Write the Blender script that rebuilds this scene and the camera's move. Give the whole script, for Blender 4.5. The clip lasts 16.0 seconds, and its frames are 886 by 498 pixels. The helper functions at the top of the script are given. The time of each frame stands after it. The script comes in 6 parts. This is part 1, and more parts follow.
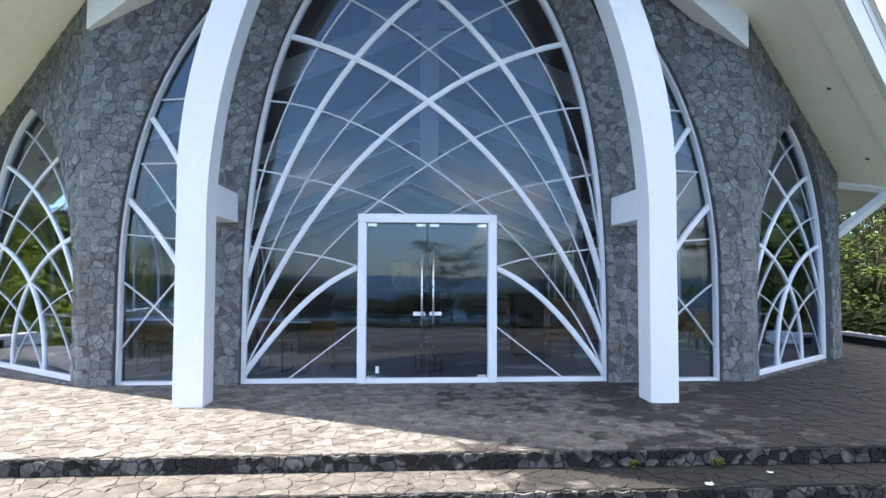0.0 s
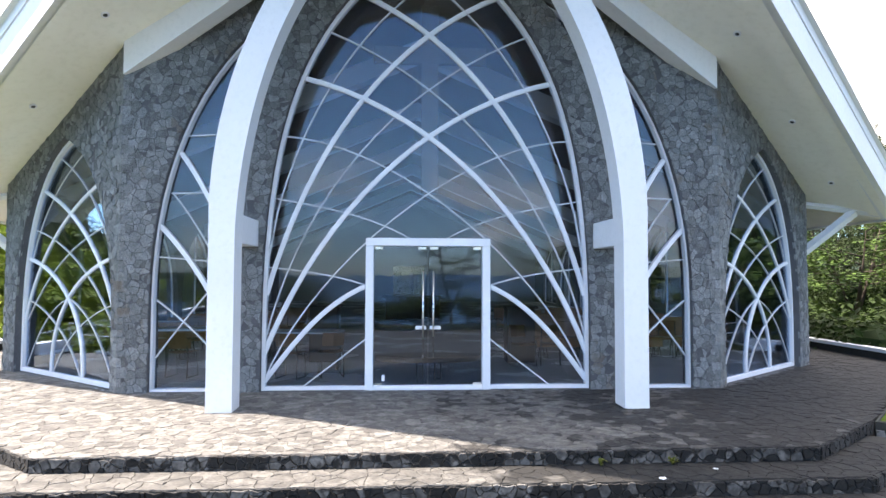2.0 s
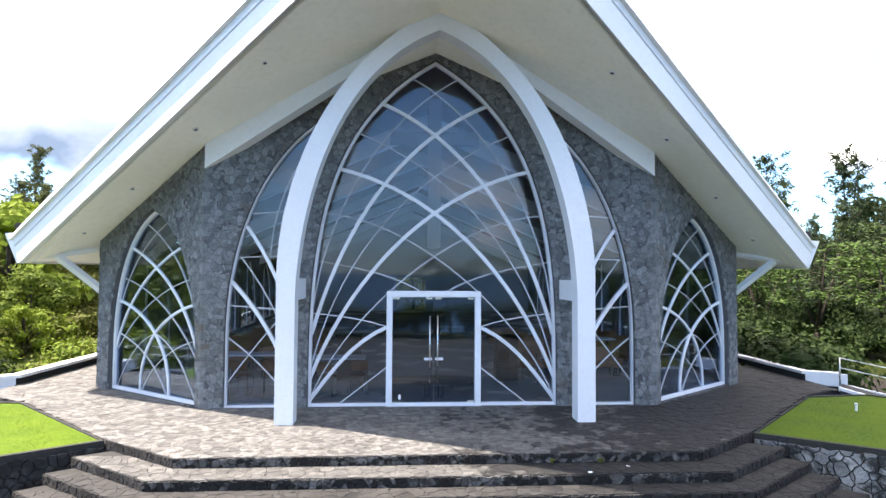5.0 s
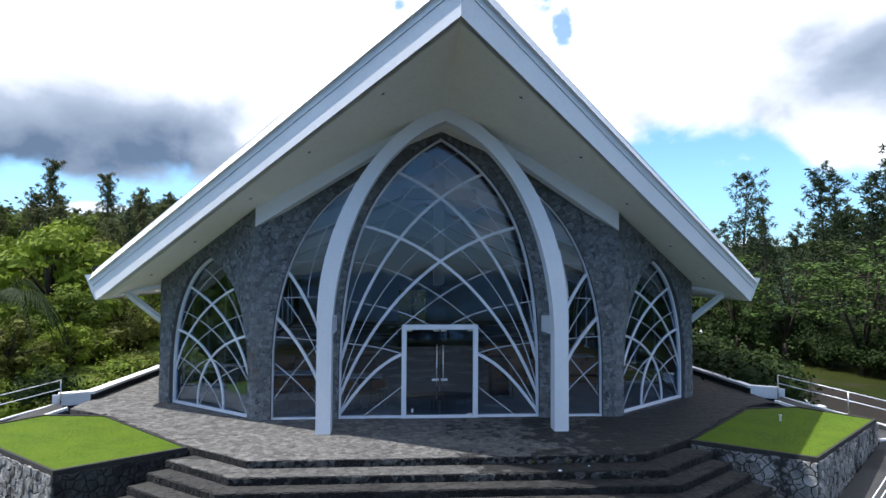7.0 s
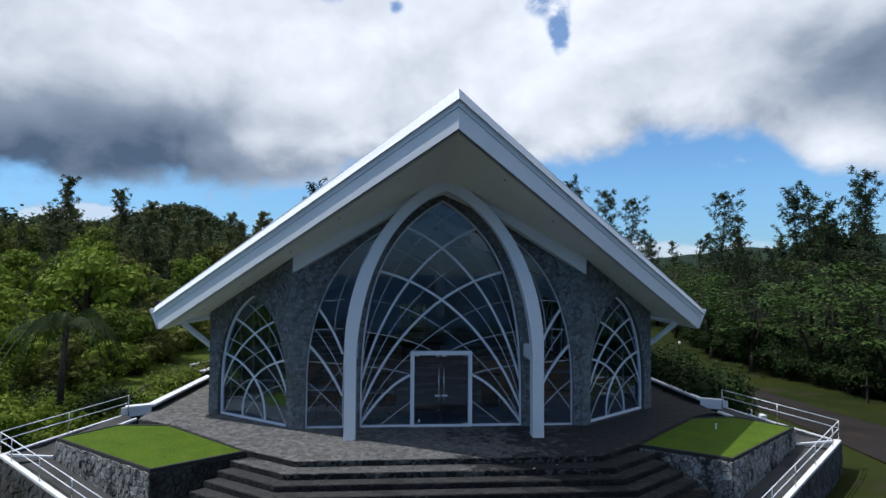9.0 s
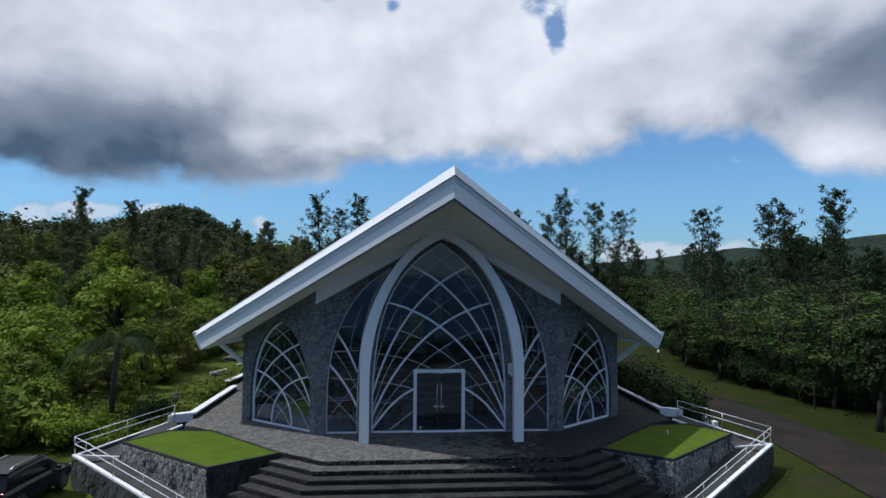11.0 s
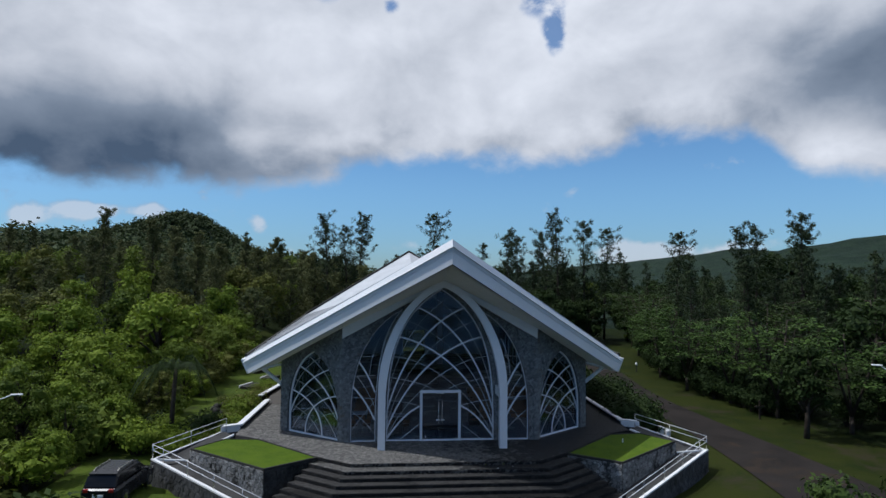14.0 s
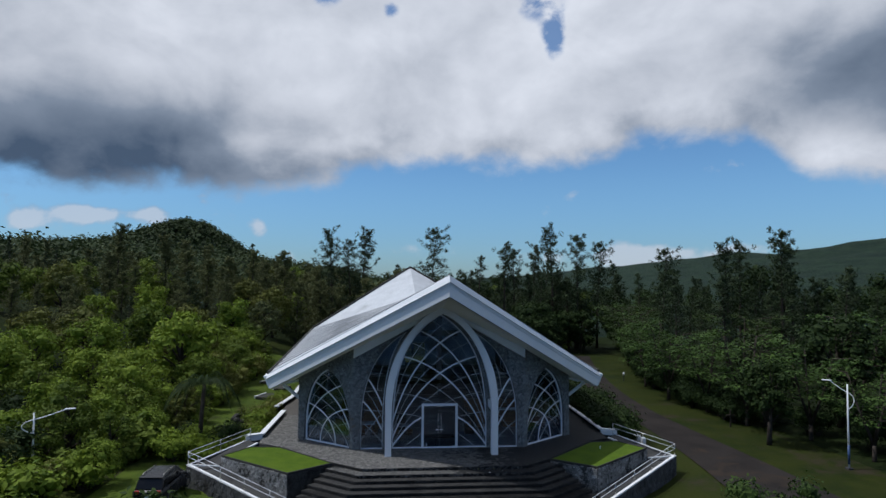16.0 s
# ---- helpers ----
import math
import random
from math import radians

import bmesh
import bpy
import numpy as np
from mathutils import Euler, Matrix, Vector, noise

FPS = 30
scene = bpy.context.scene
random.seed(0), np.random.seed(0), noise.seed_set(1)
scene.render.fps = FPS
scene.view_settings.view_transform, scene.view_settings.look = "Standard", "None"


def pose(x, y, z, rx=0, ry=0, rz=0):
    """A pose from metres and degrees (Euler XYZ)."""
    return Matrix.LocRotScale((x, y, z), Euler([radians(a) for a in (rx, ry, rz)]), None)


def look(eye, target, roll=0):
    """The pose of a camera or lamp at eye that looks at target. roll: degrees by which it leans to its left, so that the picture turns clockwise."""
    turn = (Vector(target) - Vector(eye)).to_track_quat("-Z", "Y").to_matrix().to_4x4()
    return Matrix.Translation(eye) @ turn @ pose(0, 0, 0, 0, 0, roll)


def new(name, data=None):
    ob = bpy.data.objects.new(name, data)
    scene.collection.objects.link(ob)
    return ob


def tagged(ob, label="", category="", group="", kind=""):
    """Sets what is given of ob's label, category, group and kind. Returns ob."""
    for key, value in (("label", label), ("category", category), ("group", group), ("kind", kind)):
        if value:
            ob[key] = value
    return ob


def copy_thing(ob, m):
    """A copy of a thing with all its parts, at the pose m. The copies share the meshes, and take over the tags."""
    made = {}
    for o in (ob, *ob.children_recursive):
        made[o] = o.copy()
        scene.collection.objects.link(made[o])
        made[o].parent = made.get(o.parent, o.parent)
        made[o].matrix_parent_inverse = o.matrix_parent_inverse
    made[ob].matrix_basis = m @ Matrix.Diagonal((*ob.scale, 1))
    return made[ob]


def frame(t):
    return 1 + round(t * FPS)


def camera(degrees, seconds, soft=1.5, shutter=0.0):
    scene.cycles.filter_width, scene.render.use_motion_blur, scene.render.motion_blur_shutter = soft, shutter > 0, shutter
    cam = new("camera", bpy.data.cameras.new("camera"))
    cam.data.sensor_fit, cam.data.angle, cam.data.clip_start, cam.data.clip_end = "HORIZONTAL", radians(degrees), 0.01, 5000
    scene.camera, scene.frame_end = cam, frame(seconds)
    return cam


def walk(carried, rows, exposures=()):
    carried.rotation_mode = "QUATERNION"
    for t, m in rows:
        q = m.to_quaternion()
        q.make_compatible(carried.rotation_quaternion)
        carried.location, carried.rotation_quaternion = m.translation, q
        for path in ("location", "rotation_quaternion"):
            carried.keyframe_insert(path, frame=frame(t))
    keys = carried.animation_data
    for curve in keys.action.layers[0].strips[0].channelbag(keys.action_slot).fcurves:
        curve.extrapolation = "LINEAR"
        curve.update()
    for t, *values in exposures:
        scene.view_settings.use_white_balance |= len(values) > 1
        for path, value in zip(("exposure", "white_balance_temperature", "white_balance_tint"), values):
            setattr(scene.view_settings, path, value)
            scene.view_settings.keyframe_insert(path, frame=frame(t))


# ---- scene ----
cam = camera(71.5, 16.0)
PATH = [
    (0, (-0.368, -9.183, 1.581), (-0.238, -7.189, 1.667), 0.2),
    (0.5, (-0.369, -9.361, 1.623), (-0.238, -7.367, 1.708), 0.2),
    (1, (-0.378, -9.597, 1.685), (-0.245, -7.603, 1.771), 0.2),
    (1.5, (-0.4, -9.892, 1.777), (-0.266, -7.898, 1.863), 0.2),
    (2, (-0.422, -10.243, 1.886), (-0.292, -8.249, 1.97), 0.2),
    (2.5, (-0.475, -10.655, 2.022), (-0.345, -8.661, 2.103), 0.2),
    (3, (-0.509, -11.123, 2.168), (-0.38, -9.129, 2.249), 0.3),
    (3.5, (-0.577, -11.649, 2.327), (-0.447, -9.655, 2.407), 0.2),
    (4, (-0.627, -12.215, 2.5), (-0.495, -10.221, 2.578), 0.3),
    (6.5, (-0.999, -15.832, 3.614), (-0.859, -13.838, 3.691), 0.3),
    (7, (-1.143, -16.7, 3.886), (-0.998, -14.706, 3.964), 0.3),
    (7.5, (-1.232, -17.637, 4.142), (-1.083, -15.645, 4.224), 0.3),
    (8, (-1.315, -18.616, 4.428), (-1.165, -16.623, 4.51), 0.3),
    (8.5, (-1.447, -19.634, 4.739), (-1.296, -17.641, 4.819), 0.3),
    (9, (-1.572, -20.658, 5.035), (-1.417, -18.666, 5.119), 0.3),
    (11.5, (-2.111, -25.804, 6.611), (-1.94, -23.813, 6.692), 0.5),
    (12, (-2.242, -26.833, 6.916), (-2.069, -24.843, 6.997), 0.5),
    (12.5, (-2.372, -27.865, 7.237), (-2.197, -25.874, 7.32), 0.5),
    (13, (-2.505, -28.935, 7.576), (-2.328, -26.944, 7.659), 0.5),
    (13.5, (-2.585, -29.964, 7.906), (-2.41, -27.974, 7.992), 0.6),
    (14, (-2.648, -31.028, 8.279), (-2.474, -29.037, 8.362), 0.5),
    (14.5, (-2.745, -32.103, 8.657), (-2.57, -30.113, 8.74), 0.6),
    (15, (-2.876, -33.175, 9.009), (-2.7, -31.185, 9.095), 0.6),
    (15.5, (-2.937, -34.27, 9.335), (-2.764, -32.28, 9.423), 0.5),
    (16, (-2.963, -35.345, 9.635), (-2.789, -33.354, 9.729), 0.4),
]
walk(cam, [(t, look(eye, target, roll)) for t, eye, target, roll in PATH],
     [(0, 2.07, 7250, 17), (4, 2.22, 7250, 18), (6.5, 0.97, 6350, 14.5), (7.5, 0.32, 6020, 12), (9, -0.28, 5900, 11), (12.5, -0.5, 5890, 11.5), (16, -0.68, 5880, 11.5)])

# ---- world, sun ----
SUN = Vector((-0.58, 0.07, 1.0)).normalized()
world = bpy.data.worlds.new("world")
scene.world = world
world.use_nodes = True


class Nodes:
    """Small wrapper to write node trees in one line a node."""

    def __init__(self, tree):
        self.t = tree

    def add(self, kind):
        return self.t.nodes.new(kind)

    def link(self, a, b):
        self.t.links.new(a, b)

    def noise(self, vec, scale, detail=4.0, rough=0.55, dist=0.0):
        n = self.add("ShaderNodeTexNoise")
        n.inputs["Scale"].default_value = scale
        n.inputs["Detail"].default_value = detail
        n.inputs["Roughness"].default_value = rough
        n.inputs["Distortion"].default_value = dist
        if vec is not None:
            self.link(vec, n.inputs["Vector"])
        return n.outputs["Fac"]

    def ramp(self, fac, stops):
        n = self.add("ShaderNodeValToRGB")
        el = n.color_ramp.elements
        while len(el) < len(stops):
            el.new(0.5)
        for e, (p, c) in zip(el, stops):
            e.position = p
            e.color = (*c, 1) if len(c) == 3 else c
        self.link(fac, n.inputs[0])
        return n.outputs[0]

    def math(self, op, a, b=None, c=None, clamp=False):
        n = self.add("ShaderNodeMath")
        n.operation, n.use_clamp = op, clamp
        for i, v in enumerate((a, b, c)):
            if v is None:
                continue
            if isinstance(v, (int, float)):
                n.inputs[i].default_value = v
            else:
                self.link(v, n.inputs[i])
        return n.outputs[0]

    def mix(self, fac, a, b, blend="MIX"):
        n = self.add("ShaderNodeMix")
        n.data_type, n.blend_type = "RGBA", blend
        for i, v in ((0, fac), (6, a), (7, b)):
            if isinstance(v, (int, float)):
                n.inputs[i].default_value = v
            elif isinstance(v, tuple):
                n.inputs[i].default_value = (*v, 1) if len(v) == 3 else v
            else:
                self.link(v, n.inputs[i])
        return n.outputs[2]

    def maprange(self, v, a, b, c=0.0, d=1.0, smooth=True):
        n = self.add("ShaderNodeMapRange")
        n.interpolation_type = "SMOOTHSTEP" if smooth else "LINEAR"
        self.link(v, n.inputs[0])
        for i, x in enumerate((a, b, c, d)):
            n.inputs[i + 1].default_value = x
        return n.outputs[0]


def build_sky():
    w = Nodes(world.node_tree)
    world.node_tree.nodes.clear()
    sky = w.add("ShaderNodeTexSky")
    sky.sky_type, sky.sun_disc = "NISHITA", False
    sky.sun_elevation, sky.sun_rotation = math.asin(SUN.z), math.atan2(SUN.x, SUN.y)
    sky.air_density, sky.dust_density, sky.ozone_density = 1.0, 0.25, 2.5
    tc = w.add("ShaderNodeTexCoord")
    sep = w.add("ShaderNodeSeparateXYZ")
    w.link(tc.outputs["Generated"], sep.inputs[0])
    x, y, z = sep.outputs
    deg = 180 / math.pi
    az = w.math("MULTIPLY", w.math("ARCTAN2", x, y), deg)
    el = w.math("MULTIPLY", w.math("ARCSINE", z), deg)
    north = w.maprange(y, -0.12, 0.25)

    def blob(a, e, sa, se):
        """A soft oval round a bearing and a height, in degrees."""
        p = w.math("MULTIPLY", w.math("SUBTRACT", az, a), 1 / sa)
        q = w.math("MULTIPLY", w.math("SUBTRACT", el, e), 1 / se)
        return w.math("EXPONENT", w.math("MULTIPLY", w.math("MULTIPLY_ADD", p, p, w.math("MULTIPLY", q, q)), -1.0))

    def total(*terms):
        v = terms[0]
        for t in terms[1:]:
            v = w.math("ADD", v, t)
        return v

    def amount(v, k, mid=0.5):
        return w.math("MULTIPLY", w.math("SUBTRACT", v, mid), k)

    squash = w.add("ShaderNodeMapping")
    squash.inputs["Scale"].default_value = (1, 1, 1.35)
    squash.inputs["Location"].default_value = (0.35, 0.2, 0.1)
    w.link(tc.outputs["Generated"], squash.inputs[0])
    v = squash.outputs[0]
    aside = w.add("ShaderNodeVectorMath")
    aside.operation = "ADD"
    w.link(v, aside.inputs[0])
    aside.inputs[1].default_value = (-0.025, 0.0, 0.035)
    big, mid, fine = w.noise(v, 2.6, 3, 0.5, 0.2), w.noise(v, 6.0, 6, 0.5, 0.25), w.noise(v, 17.0, 6, 0.55, 0.2)
    relief = w.math("SUBTRACT", mid, w.noise(aside.outputs[0], 6.0, 6, 0.5, 0.25))
    # lower edge of the deck by bearing
    edge = w.ramp(w.math("MULTIPLY_ADD", az, 0.01, 0.5), [(a / 100 + 0.5, (e / 30,) * 3) for a, e in (
        (-49, 27), (-42, 6.8), (-25, 7.2), (-19, 7.9), (-13, 7.1), (-8.5, 8.4), (-2.6, 10.2), (6, 10.7), (15, 10.4), (21, 11.0), (24, 12.3), (31.5, 12.4), (36, 7.8), (42, 6.8), (49, 27))])
    over = w.math("SUBTRACT", el, w.math("MULTIPLY", edge, 30.0))
    over = total(over, amount(mid, 4.6), amount(fine, 3.4))
    cover = w.maprange(over, -0.9, 1.3)
    gaps = total(blob(14.2, 24.6, 2.4, 1.7), blob(15.3, 21.4, 1.1, 1.9), w.math("MULTIPLY", blob(-0.2, 23.9, 1.0, 0.9), 0.75), blob(-6.5, 25.0, 2.0, 1.2))
    gaps = w.maprange(w.math("MULTIPLY", gaps, w.math("ADD", amount(fine, 4.5), 1.0)), 0.95, 0.30, 0.12, 1.0)
    broken = w.maprange(total(w.math("MULTIPLY", mid, 0.7), w.math("MULTIPLY", fine, 0.3), w.math("MULTIPLY", y, 0.13)), 0.38, 0.47)
    holes = w.math("ADD", w.math("MULTIPLY", gaps, north), w.math("MULTIPLY", broken, w.math("SUBTRACT", 1.0, north)))
    cloud = w.math("MULTIPLY", cover, holes)
    # small fair-weather clouds low in the clear belt
    puff = w.noise(v, 11.0, 6, 0.55, 0.2)
    heads = total(blob(-25.3, 4.9, 2.9, 0.75), blob(-20.5, 5.2, 1.4, 0.75), blob(-11.8, 4.6, 1.0, 0.95), blob(-29.6, 4.1, 1.3, 0.8), w.math("MULTIPLY", blob(0.5, 2.6, 4.5, 0.8), 0.7),
                  w.math("MULTIPLY", blob(27, 2.3, 6.5, 0.9), 0.75), w.math("MULTIPLY", blob(13, 2.0, 3.0, 0.7), 0.5), w.math("MULTIPLY", blob(22, 1.7, 3.6, 1.0), 0.8))
    low = w.math("MULTIPLY", w.maprange(total(heads, amount(puff, 1.9), amount(fine, 1.6)), 0.35, 0.85), 0.9)
    bank = w.math("MULTIPLY", w.maprange(total(mid, amount(puff, 0.6), amount(fine, 0.3)), 0.47, 0.60), w.math("MULTIPLY", w.maprange(z, 0.0, 0.05), w.maprange(z, 0.22, 0.11)))
    low = w.math("ADD", low, w.math("MULTIPLY", bank, w.math("SUBTRACT", 0.75, w.math("MULTIPLY", north, 0.75))), clamp=True)
    # grey masses, bright heads, dim undersides
    tone = total(w.math("MULTIPLY_ADD", north, 0.04, 0.76), w.math("MULTIPLY", blob(-28, 10.0, 15, 4.4), -0.56), w.math("MULTIPLY", blob(-17, 13.0, 8, 4.0), -0.20), w.math("MULTIPLY", blob(43, 16.0, 13, 4.4), -0.52), w.math("MULTIPLY", blob(-34, 19, 12, 5), -0.14),
                 w.math("MULTIPLY", blob(-13.8, 11.8, 2.6, 1.6), 0.22), w.math("MULTIPLY", blob(38.5, 9.6, 3.6, 1.7), 0.22), w.math("MULTIPLY", blob(-8, 9.4, 5, 1.4), -0.16), w.math("MULTIPLY", w.maprange(over, 4.0, 0.4), -0.13),
                 amount(big, 0.34), amount(mid, 0.26), amount(fine, 0.16), w.math("MULTIPLY", relief, 0.38))
    shade = w.ramp(tone, [(0.10, (0.11, 0.16, 0.235)), (0.45, (0.36, 0.42, 0.50)), (0.70, (0.86, 0.88, 0.91)), (0.98, (1.30, 1.30, 1.30))])
    bg_sky = w.add("ShaderNodeBackground")
    tint = w.mix(w.maprange(z, 0.0, 0.16), (0.50, 0.74, 1.0), (0.74, 0.98, 1.12))
    sea_side = w.mix(w.maprange(z, 0.0, 0.22), (0.40, 0.53, 0.72), (0.74, 0.97, 1.12))
    tint = w.mix(north, sea_side, tint)
    w.link(w.mix(1.0, sky.outputs[0], tint, "MULTIPLY"), bg_sky.inputs[0])
    bg_sky.inputs[1].default_value = 0.140
    bg_cloud = w.add("ShaderNodeBackground")
    w.link(w.mix(w.math("MULTIPLY", low, w.math("SUBTRACT", 1.0, cloud)), shade, (0.92, 0.96, 1.0)), bg_cloud.inputs[0])
    bg_cloud.inputs[1].default_value = 1.0
    mixs = w.add("ShaderNodeMixShader")
    w.link(w.math("MAXIMUM", cloud, w.math("MULTIPLY", low, 0.8)), mixs.inputs[0])
    w.link(bg_sky.outputs[0], mixs.inputs[1])
    w.link(bg_cloud.outputs[0], mixs.inputs[2])
    out = w.add("ShaderNodeOutputWorld")
    w.link(mixs.outputs[0], out.inputs[0])


build_sky()
sun = new("sun", bpy.data.lights.new("sun", "SUN"))
sun.data.energy, sun.data.angle, sun.data.color = 5.0, radians(0.6), (1.0, 0.96, 0.895)
sun.matrix_world = look(SUN * 100, (0, 0, 0))


# ---- materials ----
def material(name, colours, scale=2.0, fine=30.0, rough=0.7, bump=0.3, metal=0.0, per="object", spread=0.3, dist=0.01, stain_shade=None, spec=0.5, spare=0.0):
    """A procedural surface: two scales of variation, a random tone for each piece, bump, and stains, some of which
    carry painted shade.
    """
    m = bpy.data.materials.new(name)
    m.use_nodes = True
    n = Nodes(m.node_tree)
    b = m.node_tree.nodes["Principled BSDF"]
    geo = n.add("ShaderNodeNewGeometry")
    pos = geo.outputs["Position"]
    broad, grain = n.noise(pos, scale, 5, 0.6), n.noise(pos, fine, 4, 0.6)
    col = n.mix(n.maprange(broad, 0.3, 0.7), colours[0], colours[1])
    if len(colours) > 2:
        col = n.mix(n.math("MULTIPLY", n.maprange(grain, 0.45, 0.75), 0.7), col, colours[2])
    if per:
        rnd = n.add("ShaderNodeObjectInfo").outputs["Random"] if per == "object" else geo.outputs["Random Per Island"]
        tone = n.maprange(rnd, 0, 1, 1 - spread, 1 + spread, False)
        v = n.add("ShaderNodeCombineColor")
        for i in range(3):
            n.link(tone, v.inputs[i])
        col = n.mix(1.0, col, v.outputs[0], "MULTIPLY")
    if stain_shade:
        scol, sscale, lo, hi, *east = stain_shade
        patch = n.noise(pos, sscale, 6, 0.65, 0.3)
        # denser towards +x: real stain plus shade put into the colour
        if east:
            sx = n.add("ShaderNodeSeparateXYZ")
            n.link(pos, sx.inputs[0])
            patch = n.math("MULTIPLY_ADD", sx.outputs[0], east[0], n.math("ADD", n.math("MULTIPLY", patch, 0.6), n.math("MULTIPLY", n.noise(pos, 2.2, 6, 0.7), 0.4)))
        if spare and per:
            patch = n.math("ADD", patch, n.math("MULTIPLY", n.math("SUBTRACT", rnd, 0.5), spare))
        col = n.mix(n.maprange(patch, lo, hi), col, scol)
    n.link(col, b.inputs["Base Color"])
    b.inputs["Metallic"].default_value = metal
    b.inputs["Specular IOR Level"].default_value = spec
    n.link(n.maprange(broad, 0.2, 0.8, rough - 0.1, min(1, rough + 0.1)), b.inputs["Roughness"])
    if bump:
        bn = n.add("ShaderNodeBump")
        bn.inputs["Strength"].default_value, bn.inputs["Distance"].default_value = bump, dist
        n.link(n.math("ADD", grain, n.math("MULTIPLY", broad, 0.6)), bn.inputs["Height"])
        n.link(bn.outputs[0], b.inputs["Normal"])
    return m


def leaf_material(name, dark, light, trans=0.16):
    m = bpy.data.materials.new(name)
    m.use_nodes = True
    n = Nodes(m.node_tree)
    b = m.node_tree.nodes["Principled BSDF"]
    geo = n.add("ShaderNodeNewGeometry")
    rnd = geo.outputs["Random Per Island"]
    obr = n.add("ShaderNodeObjectInfo").outputs["Random"]
    col = n.mix(n.math("ADD", n.math("MULTIPLY", rnd, 0.75), n.math("MULTIPLY", obr, 0.4), clamp=True), dark, light)
    col = n.mix(n.math("MULTIPLY", n.maprange(n.noise(geo.outputs["Position"], 0.35, 3), 0.45, 0.7), 0.5), col, tuple(0.6 * c for c in light))
    n.link(col, b.inputs["Base Color"])
    b.inputs["Roughness"].default_value = 0.7
    b.inputs["Specular IOR Level"].default_value = 0.12
    tr = n.add("ShaderNodeBsdfTranslucent")
    n.link(col, tr.inputs[0])
    mx = n.add("ShaderNodeMixShader")
    mx.inputs[0].default_value = trans
    n.link(b.outputs[0], mx.inputs[1])
    n.link(tr.outputs[0], mx.inputs[2])
    n.link(mx.outputs[0], m.node_tree.nodes["Material Output"].inputs[0])
    return m


def glass_material(name, tint, gloss=1.0):
    m = bpy.data.materials.new(name)
    m.use_nodes = True
    n = Nodes(m.node_tree)
    t = n.add("ShaderNodeBsdfTransparent")
    t.inputs[0].default_value = (*tint, 1)
    g = n.add("ShaderNodeBsdfGlossy")
    g.inputs["Roughness"].default_value = 0.0
    g.inputs["Color"].default_value = (0.80, 0.89, 1.0, 1)
    f = n.add("ShaderNodeFresnel")
    f.inputs[0].default_value = 1.5
    pos = n.add("ShaderNodeNewGeometry").outputs["Position"]
    bn = n.add("ShaderNodeBump")
    bn.inputs["Strength"].default_value, bn.inputs["Distance"].default_value = 0.12, 0.02
    n.link(n.noise(pos, 0.9, 1), bn.inputs["Height"])
    n.link(bn.outputs[0], g.inputs["Normal"])
    mx = n.add("ShaderNodeMixShader")
    n.link(n.math("MULTIPLY_ADD", f.outputs[0], 1.0 * gloss, 0.012 * gloss, clamp=True), mx.inputs[0])
    n.link(t.outputs[0], mx.inputs[1])
    n.link(g.outputs[0], mx.inputs[2])
    n.link(mx.outputs[0], m.node_tree.nodes["Material Output"].inputs[0])
    return m


WHITE = material("white_paint", ((0.73, 0.735, 0.74), (0.68, 0.69, 0.70), (0.64, 0.65, 0.655)), 0.6, 14, 0.55, 0.03, per=None, stain_shade=((0.50, 0.50, 0.48), 0.9, 0.80, 0.98))
WHITE_TRIM = material("white_window_enamel", ((0.76, 0.775, 0.80), (0.69, 0.705, 0.735), (0.65, 0.665, 0.70)), 1.5, 25, 0.4, 0.05, per=None)
SOFFIT = material("cream_soffit_paint", ((0.88, 0.86, 0.78), (0.82, 0.80, 0.715), (0.77, 0.75, 0.665)), 0.5, 8, 0.7, 0.06, per=None, stain_shade=((0.565, 0.531, 0.429), 0.7, 0.68, 0.82))
ROOF = material("white_roof_sheet", ((0.50, 0.52, 0.54), (0.41, 0.43, 0.45), (0.35, 0.37, 0.38)), 0.5, 7, 0.5, 0.1, per=None, stain_shade=((0.28, 0.29, 0.29), 0.45, 0.57, 0.78))
SEAM = material("grey_seam_sealant", ((0.20, 0.21, 0.22), (0.34, 0.35, 0.36), (0.14, 0.145, 0.15)), 0.4, 9, 0.7, 0.1, per=None)
BASALT = material("grey_basalt_stone", ((0.108, 0.117, 0.120), (0.185, 0.195, 0.198), (0.28, 0.288, 0.285)), 7.0, 38, 0.85, 1.0, per="object", spread=0.34, dist=0.03, stain_shade=((0.12, 0.104, 0.088), 1.1, 0.60, 0.75), spare=0.2)
BASALT_J = material("grey_basalt_stone_small", ((0.108, 0.117, 0.120), (0.185, 0.195, 0.198), (0.28, 0.288, 0.285)), 7.0, 38, 0.85, 1.0, per="island", spread=0.34, dist=0.03, stain_shade=((0.12, 0.104, 0.088), 1.1, 0.60, 0.75), spare=0.2)
MORTAR = material("dark_mortar", ((0.060, 0.062, 0.066), (0.090, 0.092, 0.097), (0.11, 0.11, 0.115)), 3, 40, 0.95, 0.5, per=None)
# paving and grout darken eastward: moss stain mixed with painted shade
PAVE = material("weathered_paving_stone", ((0.062, 0.060, 0.055), (0.165, 0.159, 0.147), (0.030, 0.0285, 0.026)), 8.0, 26, 0.85, 1.0, per="object", spread=0.40, dist=0.02, stain_shade=((0.0085, 0.008, 0.0076), 0.6, 0.54, 0.64, 0.042), spare=0.17)
